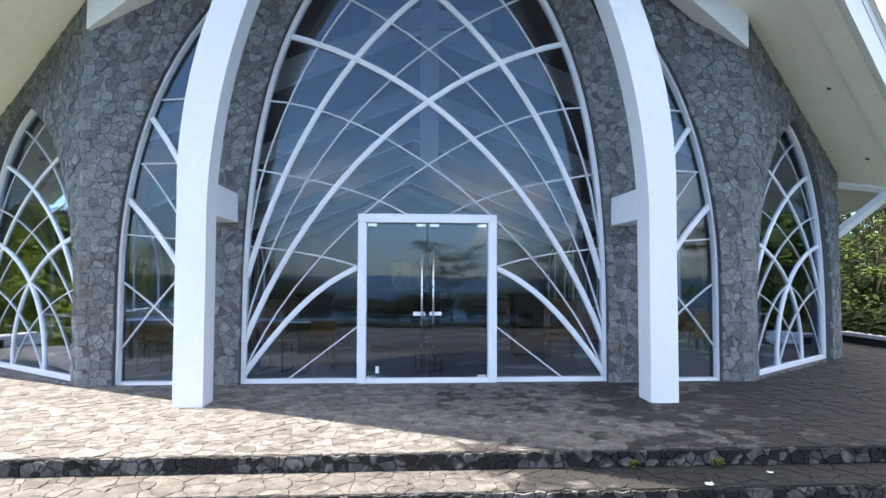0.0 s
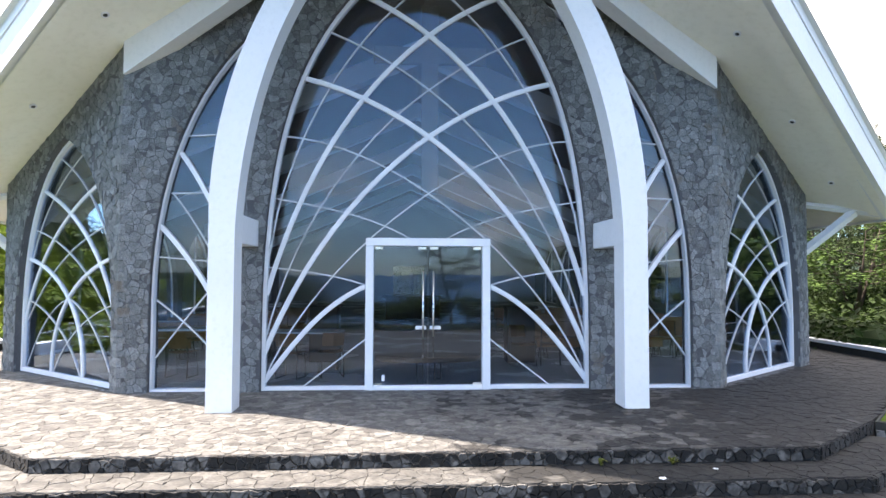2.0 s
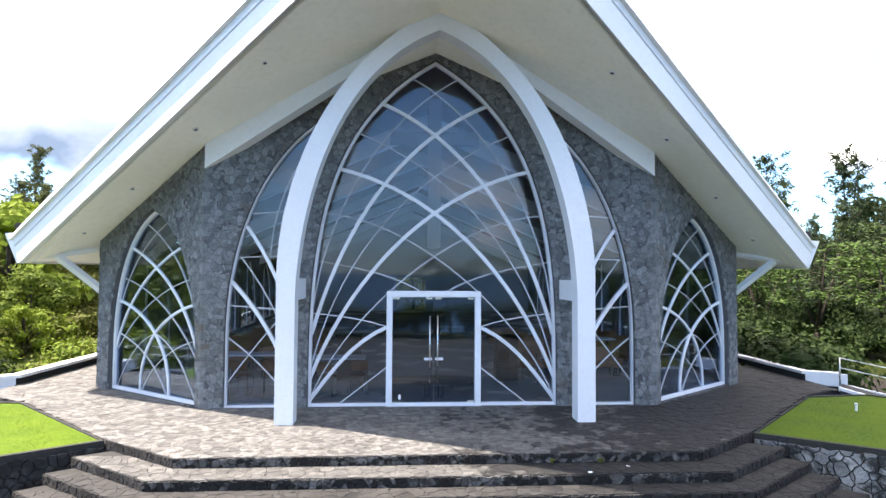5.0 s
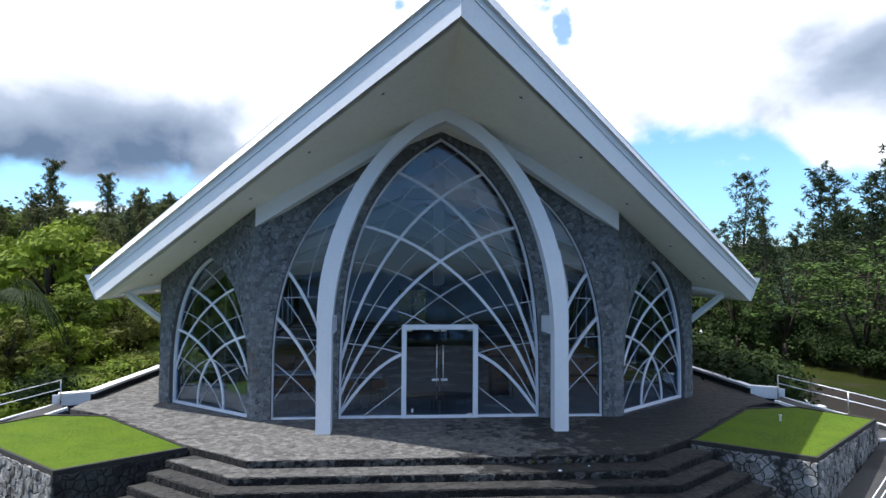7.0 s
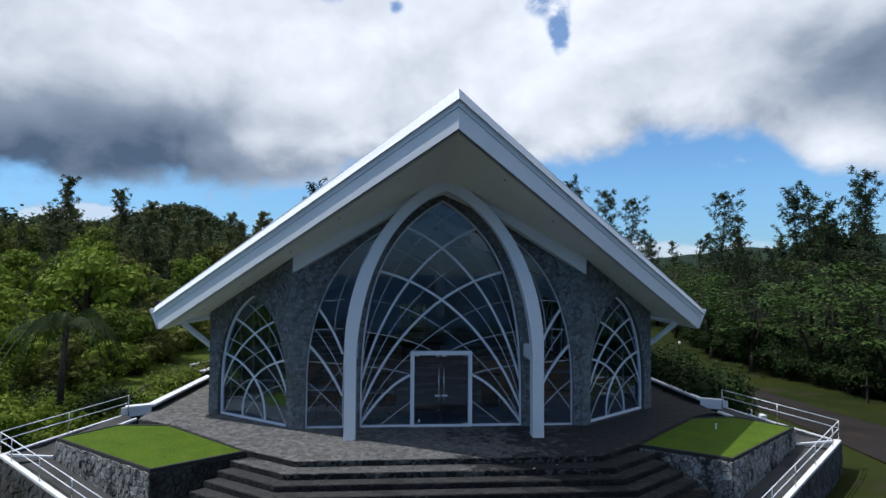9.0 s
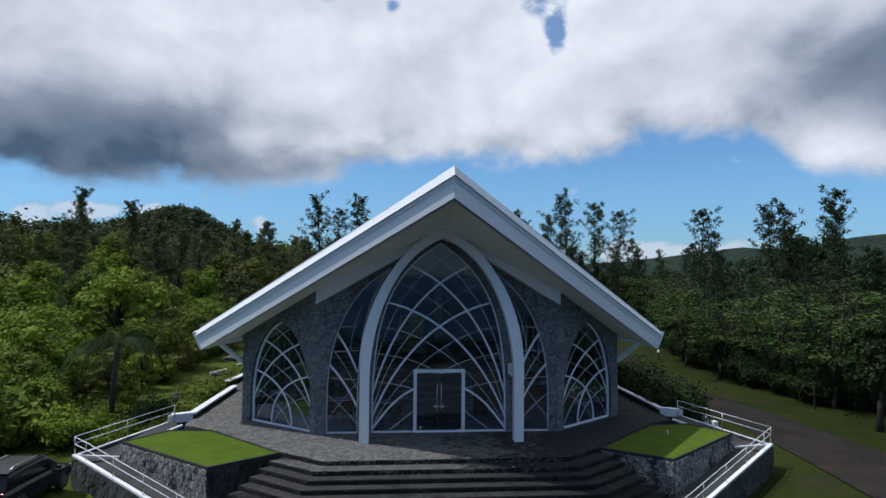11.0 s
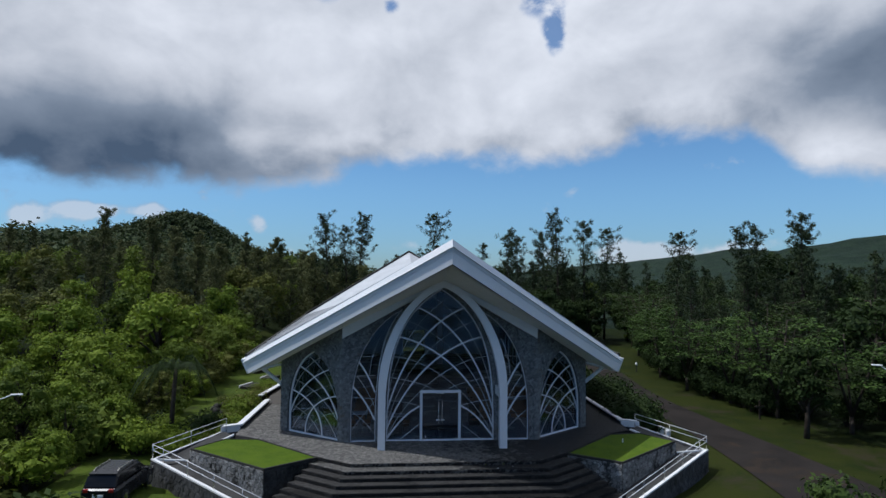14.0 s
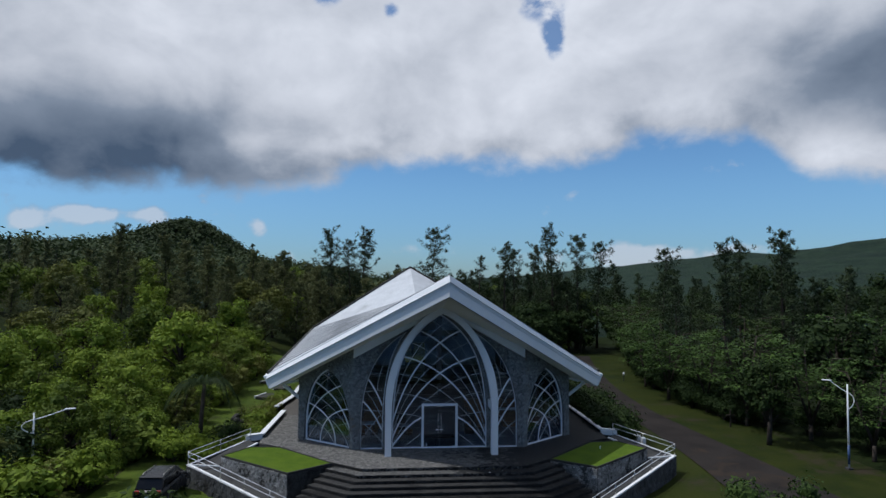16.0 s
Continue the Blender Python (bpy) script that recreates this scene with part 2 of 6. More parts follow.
PAVE_J = material("weathered_paving_stone_small", ((0.062, 0.060, 0.055), (0.165, 0.159, 0.147), (0.030, 0.0285, 0.026)), 8.0, 26, 0.85, 1.0, per="island", spread=0.40, dist=0.02, stain_shade=((0.0085, 0.008, 0.0076), 0.6, 0.54, 0.64, 0.042), spare=0.17)
GROUT = material("mossy_grout", ((0.050, 0.044, 0.038), (0.080, 0.072, 0.062), (0.10, 0.09, 0.078)), 1.2, 25, 0.95, 0.5, per=None, stain_shade=((0.007, 0.0068, 0.0065), 0.6, 0.53, 0.63, 0.042))
RISER = material("blackened_riser_stone", ((0.040, 0.039, 0.037), (0.175, 0.170, 0.160), (0.018, 0.0175, 0.017)), 8, 24, 0.9, 0.8, per="island", spread=0.6, dist=0.015, stain_shade=((0.0035, 0.0035, 0.0032), 1.6, 0.45, 0.52), spare=0.36)
RAMP_STONE = material("dark_ramp_wall_stone", ((0.040, 0.041, 0.043), (0.075, 0.077, 0.080), (0.026, 0.026, 0.027)), 5, 26, 0.9, 0.8, per="island", spread=0.3, dist=0.02, stain_shade=((0.015, 0.015, 0.014), 0.9, 0.52, 0.65))
RISER_LOW = material("mossy_black_riser_stone", ((0.011, 0.011, 0.0105), (0.028, 0.0275, 0.026), (0.048, 0.047, 0.044)), 5, 24, 0.9, 0.6, per="island", spread=0.6, dist=0.015, stain_shade=((0.003, 0.003, 0.0028), 1.0, 0.42, 0.52), spare=0.24)
RUBBLE = material("pale_rubble_stone", ((0.15, 0.15, 0.143), (0.32, 0.32, 0.308), (0.08, 0.08, 0.077)), 6, 26, 0.9, 0.9, per="object", spread=0.35, dist=0.025, stain_shade=((0.022, 0.022, 0.020), 1.3, 0.52, 0.64), spare=0.18)
RUBBLE_J = material("pale_rubble_stone_small", ((0.15, 0.15, 0.143), (0.32, 0.32, 0.308), (0.08, 0.08, 0.077)), 6, 26, 0.9, 0.9, per="island", spread=0.35, dist=0.025, stain_shade=((0.022, 0.022, 0.020), 1.3, 0.52, 0.64), spare=0.18)
DARK_RUBBLE = material("moss_blackened_rubble_stone", ((0.020, 0.020, 0.019), (0.052, 0.052, 0.049), (0.013, 0.013, 0.012)), 6, 26, 0.9, 0.9, per="island", spread=0.4, dist=0.025, stain_shade=((0.006, 0.006, 0.0055), 1.3, 0.48, 0.62))
COPING = material("weathered_dark_concrete", ((0.010, 0.010, 0.009), (0.024, 0.024, 0.021), (0.036, 0.034, 0.030)), 3, 18, 0.9, 0.7, per=None)
CONCRETE = material("ramp_concrete", ((0.026, 0.026, 0.0255), (0.040, 0.0395, 0.038), (0.055, 0.054, 0.052)), 0.8, 15, 0.9, 0.4, per=None, stain_shade=((0.012, 0.012, 0.0115), 0.6, 0.48, 0.68))
ASPHALT = material("old_asphalt", ((0.016, 0.0142, 0.0132), (0.027, 0.0235, 0.0215), (0.034, 0.030, 0.028)), 0.5, 30, 0.9, 0.4, per=None, spec=0.05, stain_shade=((0.034, 0.026, 0.020), 0.35, 0.56, 0.70))
GRASS = material("rough_grass", ((0.010, 0.0185, 0.0034), (0.024, 0.031, 0.0060), (0.030, 0.030, 0.0105)), 0.35, 7, 0.85, 0.6, per=None, dist=0.05, stain_shade=((0.032, 0.027, 0.017), 0.22, 0.56, 0.72), spec=0.05)
LAWN = material("mown_lawn", ((0.052, 0.094, 0.008), (0.078, 0.124, 0.012), (0.100, 0.134, 0.024)), 1.1, 14, 0.85, 0.35, per=None, dist=0.02, spec=0.05)
# brighter copy of GRASS, with the sunshine put into its colour
SUNLIT_GRASS = material("sunny_meadow_grass", ((0.036, 0.062, 0.008), (0.062, 0.092, 0.012), (0.085, 0.090, 0.026)), 0.9, 9, 0.85, 0.6, per=None, dist=0.05, stain_shade=((0.028, 0.036, 0.010), 0.5, 0.50, 0.70), spec=0.05)
FLOOR_TILE = material("pale_floor_tile", ((0.66, 0.66, 0.64), (0.76, 0.755, 0.735), (0.62, 0.62, 0.60)), 0.6, 10, 0.25, 0.03, per=None)
PLASTER = material("interior_plaster", ((0.588, 0.602, 0.616), (0.476, 0.490, 0.504), (0.420, 0.434, 0.448)), 0.5, 9, 0.8, 0.05, per=None)
WOOD = material("varnished_brown_wood", ((0.22, 0.095, 0.036), (0.30, 0.14, 0.055), (0.14, 0.058, 0.024)), 3, 40, 0.4, 0.1, per=None)
DARKWOOD = material("dark_stained_wood", ((0.022, 0.013, 0.009), (0.038, 0.021, 0.013), (0.016, 0.010, 0.007)), 3, 40, 0.4, 0.1, per=None)
PALEWOOD = material("greyish_brown_wood", ((0.24, 0.19, 0.165), (0.30, 0.245, 0.21), (0.18, 0.14, 0.12)), 3, 30, 0.5, 0.1, per=None)
CEILING_WOOD = material("brown_ceiling_boards", ((0.15, 0.092, 0.070), (0.19, 0.12, 0.09), (0.11, 0.068, 0.05)), 1.5, 20, 0.6, 0.1, per=None)
STEEL = material("brushed_steel", ((0.62, 0.60, 0.55), (0.70, 0.68, 0.63)), 2, 60, 0.28, 0.03, metal=1.0, per=None)
BLACKMETAL = material("black_metal", ((0.02, 0.02, 0.021), (0.03, 0.03, 0.032)), 3, 40, 0.45, 0.05, per=None)
CARPAINT = material("black_car_paint", ((0.008, 0.009, 0.012), (0.012, 0.013, 0.016)), 1, 50, 0.25, 0.0, per=None, spec=0.25)
RUBBER = material("tyre_rubber", ((0.02, 0.02, 0.02), (0.03, 0.03, 0.03)), 3, 40, 0.85, 0.1, per=None)
CARGLASS = material("dark_car_glass", ((0.006, 0.007, 0.009), (0.008, 0.009, 0.011)), 1, 50, 0.15, 0.0, per=None, spec=0.2)
REDLAMP = material("red_lamp_plastic", ((0.25, 0.012, 0.01), (0.3, 0.015, 0.012)), 3, 40, 0.2, 0.0, per=None)
BARK = material("bark", ((0.036, 0.029, 0.023), (0.065, 0.054, 0.044), (0.026, 0.021, 0.016)), 3, 20, 0.95, 0.8, per=None, dist=0.03, spec=0.1)
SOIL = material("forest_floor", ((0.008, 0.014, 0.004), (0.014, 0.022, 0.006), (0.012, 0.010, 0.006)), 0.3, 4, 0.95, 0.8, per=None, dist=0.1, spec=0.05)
WATER = material("sea_water", ((0.012, 0.038, 0.075), (0.017, 0.048, 0.090)), 0.02, 0.6, 0.45, 0.25, per=None, dist=0.3, spec=0.12)
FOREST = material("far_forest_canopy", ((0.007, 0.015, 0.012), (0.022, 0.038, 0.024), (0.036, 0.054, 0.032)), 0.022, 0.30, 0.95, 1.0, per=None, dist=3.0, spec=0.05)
GLASS = glass_material("tinted_window_glass", (0.80, 0.83, 0.86), 0.80)
LEAF_BROAD = leaf_material("broad_leaves", (0.036, 0.064, 0.008), (0.140, 0.186, 0.024), 0.22)
LEAF_BRIGHT = leaf_material("bright_leaves", (0.062, 0.108, 0.010), (0.190, 0.252, 0.026), 0.24)
LEAF_OLIVE = leaf_material("olive_leaves", (0.044, 0.058, 0.012), (0.132, 0.140, 0.028), 0.2)
LEAF_DRY = leaf_material("brownish_fine_leaves", (0.034, 0.046, 0.016), (0.088, 0.104, 0.036))
LEAF_MID = leaf_material("deep_green_leaves", (0.014, 0.029, 0.007), (0.048, 0.078, 0.016), 0.18)
LEAF_DARK = leaf_material("dark_leaves", (0.008, 0.018, 0.005), (0.030, 0.051, 0.011), 0.18)
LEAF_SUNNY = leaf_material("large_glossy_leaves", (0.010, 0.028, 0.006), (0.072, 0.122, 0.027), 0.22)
LEAF_FAR = leaf_material("far_hill_foliage", (0.014, 0.026, 0.010), (0.052, 0.074, 0.026), 0.15)
LEAF_SPRAY = leaf_material("grey_green_sprays", (0.042, 0.053, 0.019), (0.128, 0.138, 0.050), 0.18)
LEAF_PINE = leaf_material("needle_sprays", (0.012, 0.022, 0.009), (0.040, 0.058, 0.022), 0.12)
TREAD = material("moss_blackened_tread", ((0.0105, 0.0100, 0.0092), (0.020, 0.019, 0.0175), (0.007, 0.0066, 0.0062)), 3.0, 24, 0.85, 0.6, per="island", spread=0.4, dist=0.015, stain_shade=((0.0036, 0.0036, 0.0034), 0.4, 0.42, 0.60, 0.012), spec=0.25)
TREAD_DARK = material("moss_dark_tread_stone", ((0.018, 0.017, 0.0155), (0.036, 0.034, 0.031), (0.011, 0.0105, 0.0098)), 5.0, 26, 0.85, 0.7, per="object", spread=0.35, dist=0.015, stain_shade=((0.004, 0.004, 0.0037), 0.6, 0.50, 0.62, 0.02), spare=0.2)
TREAD_DARK_J = material("moss_dark_tread_stone_small", ((0.018, 0.017, 0.0155), (0.036, 0.034, 0.031), (0.011, 0.0105, 0.0098)), 5.0, 26, 0.85, 0.7, per="island", spread=0.35, dist=0.015, stain_shade=((0.004, 0.004, 0.0037), 0.6, 0.50, 0.62, 0.02), spare=0.2)
# grey tread that blackens towards +x, part stain, part shade in the colour
TREAD_MID = material("grey_worn_tread", ((0.046, 0.0445, 0.041), (0.118, 0.114, 0.105), (0.024, 0.023, 0.021)), 8.0, 26, 0.85, 0.9, per="object", spread=0.26, dist=0.015, stain_shade=((0.0055, 0.0055, 0.005), 0.6, 0.50, 0.58, 0.060))
TREAD_MID_J = material("grey_worn_tread_small", ((0.046, 0.0445, 0.041), (0.118, 0.114, 0.105), (0.024, 0.023, 0.021)), 8.0, 26, 0.85, 0.9, per="island", spread=0.26, dist=0.015, stain_shade=((0.0055, 0.0055, 0.005), 0.6, 0.50, 0.58, 0.060))
GREY_BAR = material("grey_glazing_bar", ((0.58, 0.60, 0.63), (0.50, 0.52, 0.55), (0.62, 0.64, 0.67)), 2, 30, 0.45, 0.05, per=None)
BLUEPAINT = material("blue_paint", ((0.03, 0.06, 0.14), (0.04, 0.08, 0.18)), 2, 30, 0.5, 0.1, per=None)


# ---- mesh helpers ----
def part(name, bm, mat, parent=None, label="", kind="", smooth=False):
    me = bpy.data.meshes.new(name)
    if isinstance(bm, tuple):
        me.from_pydata(bm[0], [], bm[1])
    else:
        bmesh.ops.recalc_face_normals(bm, faces=bm.faces)
        bm.to_mesh(me)
        bm.free()
    me.materials.append(mat)
    if smooth:
        for p in me.polygons:
            p.use_smooth = True
    ob = new(name, me)
    if parent is not None:
        ob.parent = parent
    return tagged(ob, label, kind=kind)


def thing(name, label, category, group="", kind="", at=(0, 0, 0)):
    ob = new(name)
    ob.empty_display_size = 0.2
    ob.location = at
    return tagged(ob, label, category, group, kind)


def box(bm, lo, hi, bevel=0.0, m=None):
    r = bmesh.ops.create_cube(bm, size=1)
    c = [(a + b) / 2 for a, b in zip(lo, hi)]
    s = [abs(b - a) for a, b in zip(lo, hi)]
    for v in r["verts"]:
        v.co = Vector((v.co.x * s[0] + c[0], v.co.y * s[1] + c[1], v.co.z * s[2] + c[2]))
    if bevel:
        es = {e for v in r["verts"] for e in v.link_edges}
        nv = bmesh.ops.bevel(bm, geom=list(es), offset=bevel, segments=1, affect="EDGES")["verts"]
        vs = {v for v in nv} | {v for v in r["verts"] if v.is_valid}
    else:
        vs = set(r["verts"])
    if m is not None:
        for v in vs:
            v.co = m @ v.co
    return bm


def boxed(lo, hi, bevel=0.0, m=None):
    return box(bmesh.new(), lo, hi, bevel, m)


def tube(bm, pts, r, n=8):
    """A round bar along points."""
    pts = [Vector(p) for p in pts]
    rings = []
    for i, p in enumerate(pts):
        d = (pts[min(i + 1, len(pts) - 1)] - pts[max(i - 1, 0)]).normalized()
        a = d.orthogonal().normalized() if abs(d.z) > 0.95 else d.cross(Vector((0, 0, 1))).normalized()
        b = d.cross(a)
        rr = r[i] if isinstance(r, (list, tuple)) else r
        rings.append([bm.verts.new(p + rr * (math.cos(k * 2 * math.pi / n) * a + math.sin(k * 2 * math.pi / n) * b)) for k in range(n)])
    for q, w in zip(rings, rings[1:]):
        for k in range(n):
            bm.faces.new((q[k], q[(k + 1) % n], w[(k + 1) % n], w[k]))
    bm.faces.new(rings[0]), bm.faces.new(rings[-1][::-1])
    return bm


def prism(outline, holes, place, d0, d1):
    """A flat plate with holes: 2D outline mapped by place(a, b, depth), from depth d0 to d1."""
    from mathutils.geometry import tessellate_polygon
    loops = [outline] + list(holes)
    flat = [p for l in loops for p in l]
    tris = tessellate_polygon([[Vector((a, b, 0)) for a, b in l] for l in loops])
    n = len(flat)
    verts = [place(a, b, d0) for a, b in flat] + [place(a, b, d1) for a, b in flat]
    faces = [tuple(t) for t in tris] + [tuple(n + i for i in reversed(t)) for t in tris]
    k = 0
    for l in loops:
        m = len(l)
        faces += [(k + i, k + (i + 1) % m, n + k + (i + 1) % m, n + k + i) for i in range(m)]
        k += m
    bm = bmesh.new()
    vs = [bm.verts.new(v) for v in verts]
    for f in faces:
        try:
            bm.faces.new([vs[i] for i in f])
        except ValueError:
            pass
    return bm


def ribbon(bm, pts, width, place, d0, d1, closed=False):
    """A bar of rectangular section along a 2D path in a wall's plane."""
    n = len(pts)
    ring = []
    for i, (a, b) in enumerate(pts):
        p, q = pts[i - 1 if closed or i else 0], pts[(i + 1) % n if closed or i < n - 1 else n - 1]
        d1v = Vector((a - p[0], b - p[1]))
        d2v = Vector((q[0] - a, q[1] - b))
        d1v = d1v.normalized() if d1v.length > 1e-6 else d2v.normalized()
        d2v = d2v.normalized() if d2v.length > 1e-6 else d1v
        t = (d1v + d2v).normalized()
        nv = Vector((-t.y, t.x))
        k = width / 2 / max(0.35, nv.dot(Vector((-d1v.y, d1v.x))))
        ring.append([bm.verts.new(place(a + s * k * nv.x, b + s * k * nv.y, d)) for s, d in ((-1, d0), (1, d0), (1, d1), (-1, d1))])
    m = n if closed else n - 1
    for i in range(m):
        q, w = ring[i], ring[(i + 1) % n]
        for k in range(4):
            bm.faces.new((q[k], q[(k + 1) % 4], w[(k + 1) % 4], w[k]))
    if not closed:
        bm.faces.new(ring[0]), bm.faces.new(ring[-1][::-1])
    return bm


def bezier(p0, p1, p2, p3, n=18):
    out = []
    for i in range(n + 1):
        t = i / n
        u = 1 - t
        out.append(tuple(u ** 3 * a + 3 * u * u * t * b + 3 * u * t * t * c + t ** 3 * d for a, b, c, d in zip(p0, p1, p2, p3)))
    return out


def arc3(p, q, r, n=20):
    """The circular arc through three points."""
    (ax, ay), (bx, by), (cx, cy) = p, q, r
    d = 2 * (ax * (by - cy) + bx * (cy - ay) + cx * (ay - by))
    if abs(d) < 1e-4:
        return [(ax + (cx - ax) * i / n, ay + (cy - ay) * i / n) for i in range(n + 1)]
    ux = ((ax * ax + ay * ay) * (by - cy) + (bx * bx + by * by) * (cy - ay) + (cx * cx + cy * cy) * (ay - by)) / d
    uy = ((ax * ax + ay * ay) * (cx - bx) + (bx * bx + by * by) * (ax - cx) + (cx * cx + cy * cy) * (bx - ax)) / d
    R = math.hypot(ax - ux, ay - uy)
    t0, t1, t2 = (math.atan2(y - uy, x - ux) for x, y in (p, q, r))
    two = 2 * math.pi
    s1, s2 = (t1 - t0) % two, (t2 - t0) % two
    sweep = s2 if s1 < s2 else s2 - two
    return [(ux + R * math.cos(t0 + sweep * i / n), uy + R * math.sin(t0 + sweep * i / n)) for i in range(n + 1)]


def clip(poly, a, b, c):
    """The part of a convex polygon where a*x + b*y <= c."""
    out = []
    for i, p in enumerate(poly):
        q = poly[(i + 1) % len(poly)]
        dp, dq = a * p[0] + b * p[1] - c, a * q[0] + b * q[1] - c
        if dp <= 0:
            out.append(p)
        if (dp < 0 < dq) or (dq < 0 < dp):
            t = dp / (dp - dq)
            out.append((p[0] + t * (q[0] - p[0]), p[1] + t * (q[1] - p[1])))
    return out


def area(poly):
    return 0.5 * sum(p[0] * q[1] - q[0] * p[1] for p, q in zip(poly, poly[1:] + poly[:1]))


def inside(p, poly):
    hit = False
    for (ax, ay), (bx, by) in zip(poly, poly[1:] + poly[:1]):
        if (ay > p[1]) != (by > p[1]) and p[0] < (bx - ax) * (p[1] - ay) / (by - ay) + ax:
            hit = not hit
    return hit


def irregular_cells(lo, hi, size, rng, wobble=0.42, squash=1.0, mix=0.22):
    """Random many-sided stones that fill a rectangle."""
    nx, ny = int((hi[0] - lo[0]) / size) + 3, int((hi[1] - lo[1]) / (size * squash)) + 3
    s = [[(lo[0] + (i - 1 + 0.5 * (j % 2) + rng.uniform(-wobble, wobble)) * size, lo[1] + (j - 1 + rng.uniform(-wobble, wobble)) * size * squash)
          for j in range(ny)] for i in range(nx)]
    wt = [[rng.uniform(-1, 1) * mix * size * size for j in range(ny)] for i in range(nx)]
    cells = []
    for i in range(nx):
        for j in range(ny):
            x, y = s[i][j]
            c = [(x - 1.6 * size, y - 1.6 * size), (x + 1.6 * size, y - 1.6 * size), (x + 1.6 * size, y + 1.6 * size), (x - 1.6 * size, y + 1.6 * size)]
            for k in range(max(0, i - 2), min(nx, i + 3)):
                for l in range(max(0, j - 2), min(ny, j + 3)):
                    if (k, l) != (i, j) and c:
                        u, v = s[k][l]
                        a, b = u - x, v - y
                        c = clip(c, a, b, (a * (u + x) + b * (v + y) + wt[i][j] - wt[k][l]) / 2)
            if len(c) > 2 and abs(area(c)) > 0.02 * size * size:
                cells.append(c)
    return cells


def fit_cells(cells, outline, holes=(), smallest=0.004):
    """Cells cut to an outline (convex, anticlockwise) and kept out of the holes."""
    out = []
    for c in cells:
        for (ax, ay), (bx, by) in zip(outline, outline[1:] + outline[:1]):
            if not c:
                break
            nx, ny = by - ay, ax - bx
            c = clip(c, nx, ny, nx * ax + ny * ay)
        if len(c) < 3:
            continue
        for h in holes:
            if len(c) < 3:
                break
            ins = [inside(p, h) for p in c]
            if all(ins):
                c = []
                break
            m = (sum(p[0] for p in c) / len(c), sum(p[1] for p in c) / len(c))
            mi = inside(m, h)
            if not any(ins) and not mi:
                continue
            best = None
            for (ax, ay), (bx, by) in zip(h, h[1:] + h[:1]):
                l2 = (bx - ax) ** 2 + (by - ay) ** 2
                if l2 < 1e-9:
                    continue
                t = max(0, min(1, ((m[0] - ax) * (bx - ax) + (m[1] - ay) * (by - ay)) / l2))
                q = (ax + t * (bx - ax), ay + t * (by - ay))
                d = math.dist(m, q)
                if best is None or d < best[0]:
                    best = (d, q, (by - ay, ax - bx))
            _, q, nn = best
            probe = (q[0] + 0.01 * nn[0] / math.hypot(*nn), q[1] + 0.01 * nn[1] / math.hypot(*nn))
            if not inside(probe, h):
                nn = (-nn[0], -nn[1])
            c = clip(c, nn[0], nn[1], nn[0] * q[0] + nn[1] * q[1])
        if len(c) > 2 and abs(area(c)) > smallest:
            out.append(c if area(c) > 0 else c[::-1])
    return out


def rough_edges(poly, amount=0.13, least=0.045):
    """Bends each edge at its middle; neighbours that share the edge bend alike."""
    out = []
    for p, q in zip(poly, poly[1:] + poly[:1]):
        out.append(p)
        d = math.dist(p, q)
        if d > least:
            (ax, ay), (bx, by) = sorted((p, q))
            h = math.sin((ax + bx) * 63.55 + (ay + by) * 155.85) * 4375.85
            k = (h - math.floor(h) - 0.5) * 2 * amount
            out.append(((ax + bx) / 2 - (by - ay) * k, (ay + by) / 2 + (bx - ax) * k))
    return out


def stone(poly, place, d_back, d_face, rng, joint=0.012, bevel=0.014, tilt=0.006, rough=True):
    """One stone: sides that rise from the joint to a slightly tilted, uneven face. Returns vertices and faces."""
    if rough:
        poly = rough_edges(poly)
    m = Vector((sum(p[0] for p in poly) / len(poly), sum(p[1] for p in poly) / len(poly)))
    def shrink(d):
        r = []
        for p in poly:
            v = Vector(p) - m
            r.append(m + v * max(0.3, 1 - d / max(v.length, 1e-3)))
        return r
    tx, ty = rng.uniform(-tilt, tilt) * 4, rng.uniform(-tilt, tilt) * 4
    lift = rng.uniform(-tilt, tilt)
    sgn = 1 if d_face > d_back else -1
    k = len(poly)
    verts = [place(p.x, p.y, d_back) for p in shrink(joint)]
    verts += [place(p.x, p.y, d_face + sgn * (lift + tx * (p.x - m.x) + ty * (p.y - m.y) + rng.uniform(-0.2, 0.2) * tilt)) for p in shrink(joint + bevel)]
    faces = [(i, (i + 1) % k, k + (i + 1) % k, k + i) for i in range(k)]
    faces.append(tuple(range(k, 2 * k)))
    return verts, faces


def lay_stones(cells, place, d_back, d_face, parent, name, mat, mat_joined, near, rng, limit=290, **kw):
    """Stones as parts where near(cell centre) holds, the rest joined into one part."""
    V, F, made = [], [], 0
    for c in cells:
        v, f = stone(c, place, d_back, d_face, rng, **kw)
        m = (sum(p[0] for p in c) / len(c), sum(p[1] for p in c) / len(c))
        if made < limit and near(m):
            part(name, (v, f), mat, parent)
            made += 1
        else:
            F += [tuple(len(V) + i for i in q) for q in f]
            V += v
    if V:
        part(name + "_field", (V, F), mat_joined, parent, kind="stuff")

# ---- chapel: walls ----
rng = random.Random(7)


def soffit_z(x, y):
    return 8.72 - 0.4345 * abs(x) - 0.191 * (y + 5.37)


def front(a, b, d):
    return Vector((a, d, b))


def angled(side):
    """Places for the slanting wall: run along it, height, depth into the building."""
    return lambda s, z, d: Vector((side * (4.86 + 0.788 * s - 0.616 * d), -0.15 + 0.616 * s + 0.788 * d, z))


MAIN_HALF = [(2.70, 0.0)] + bezier((2.70, 1.0), (2.70, 4.2), (2.2, 6.3), (0.0, 7.58), 20)
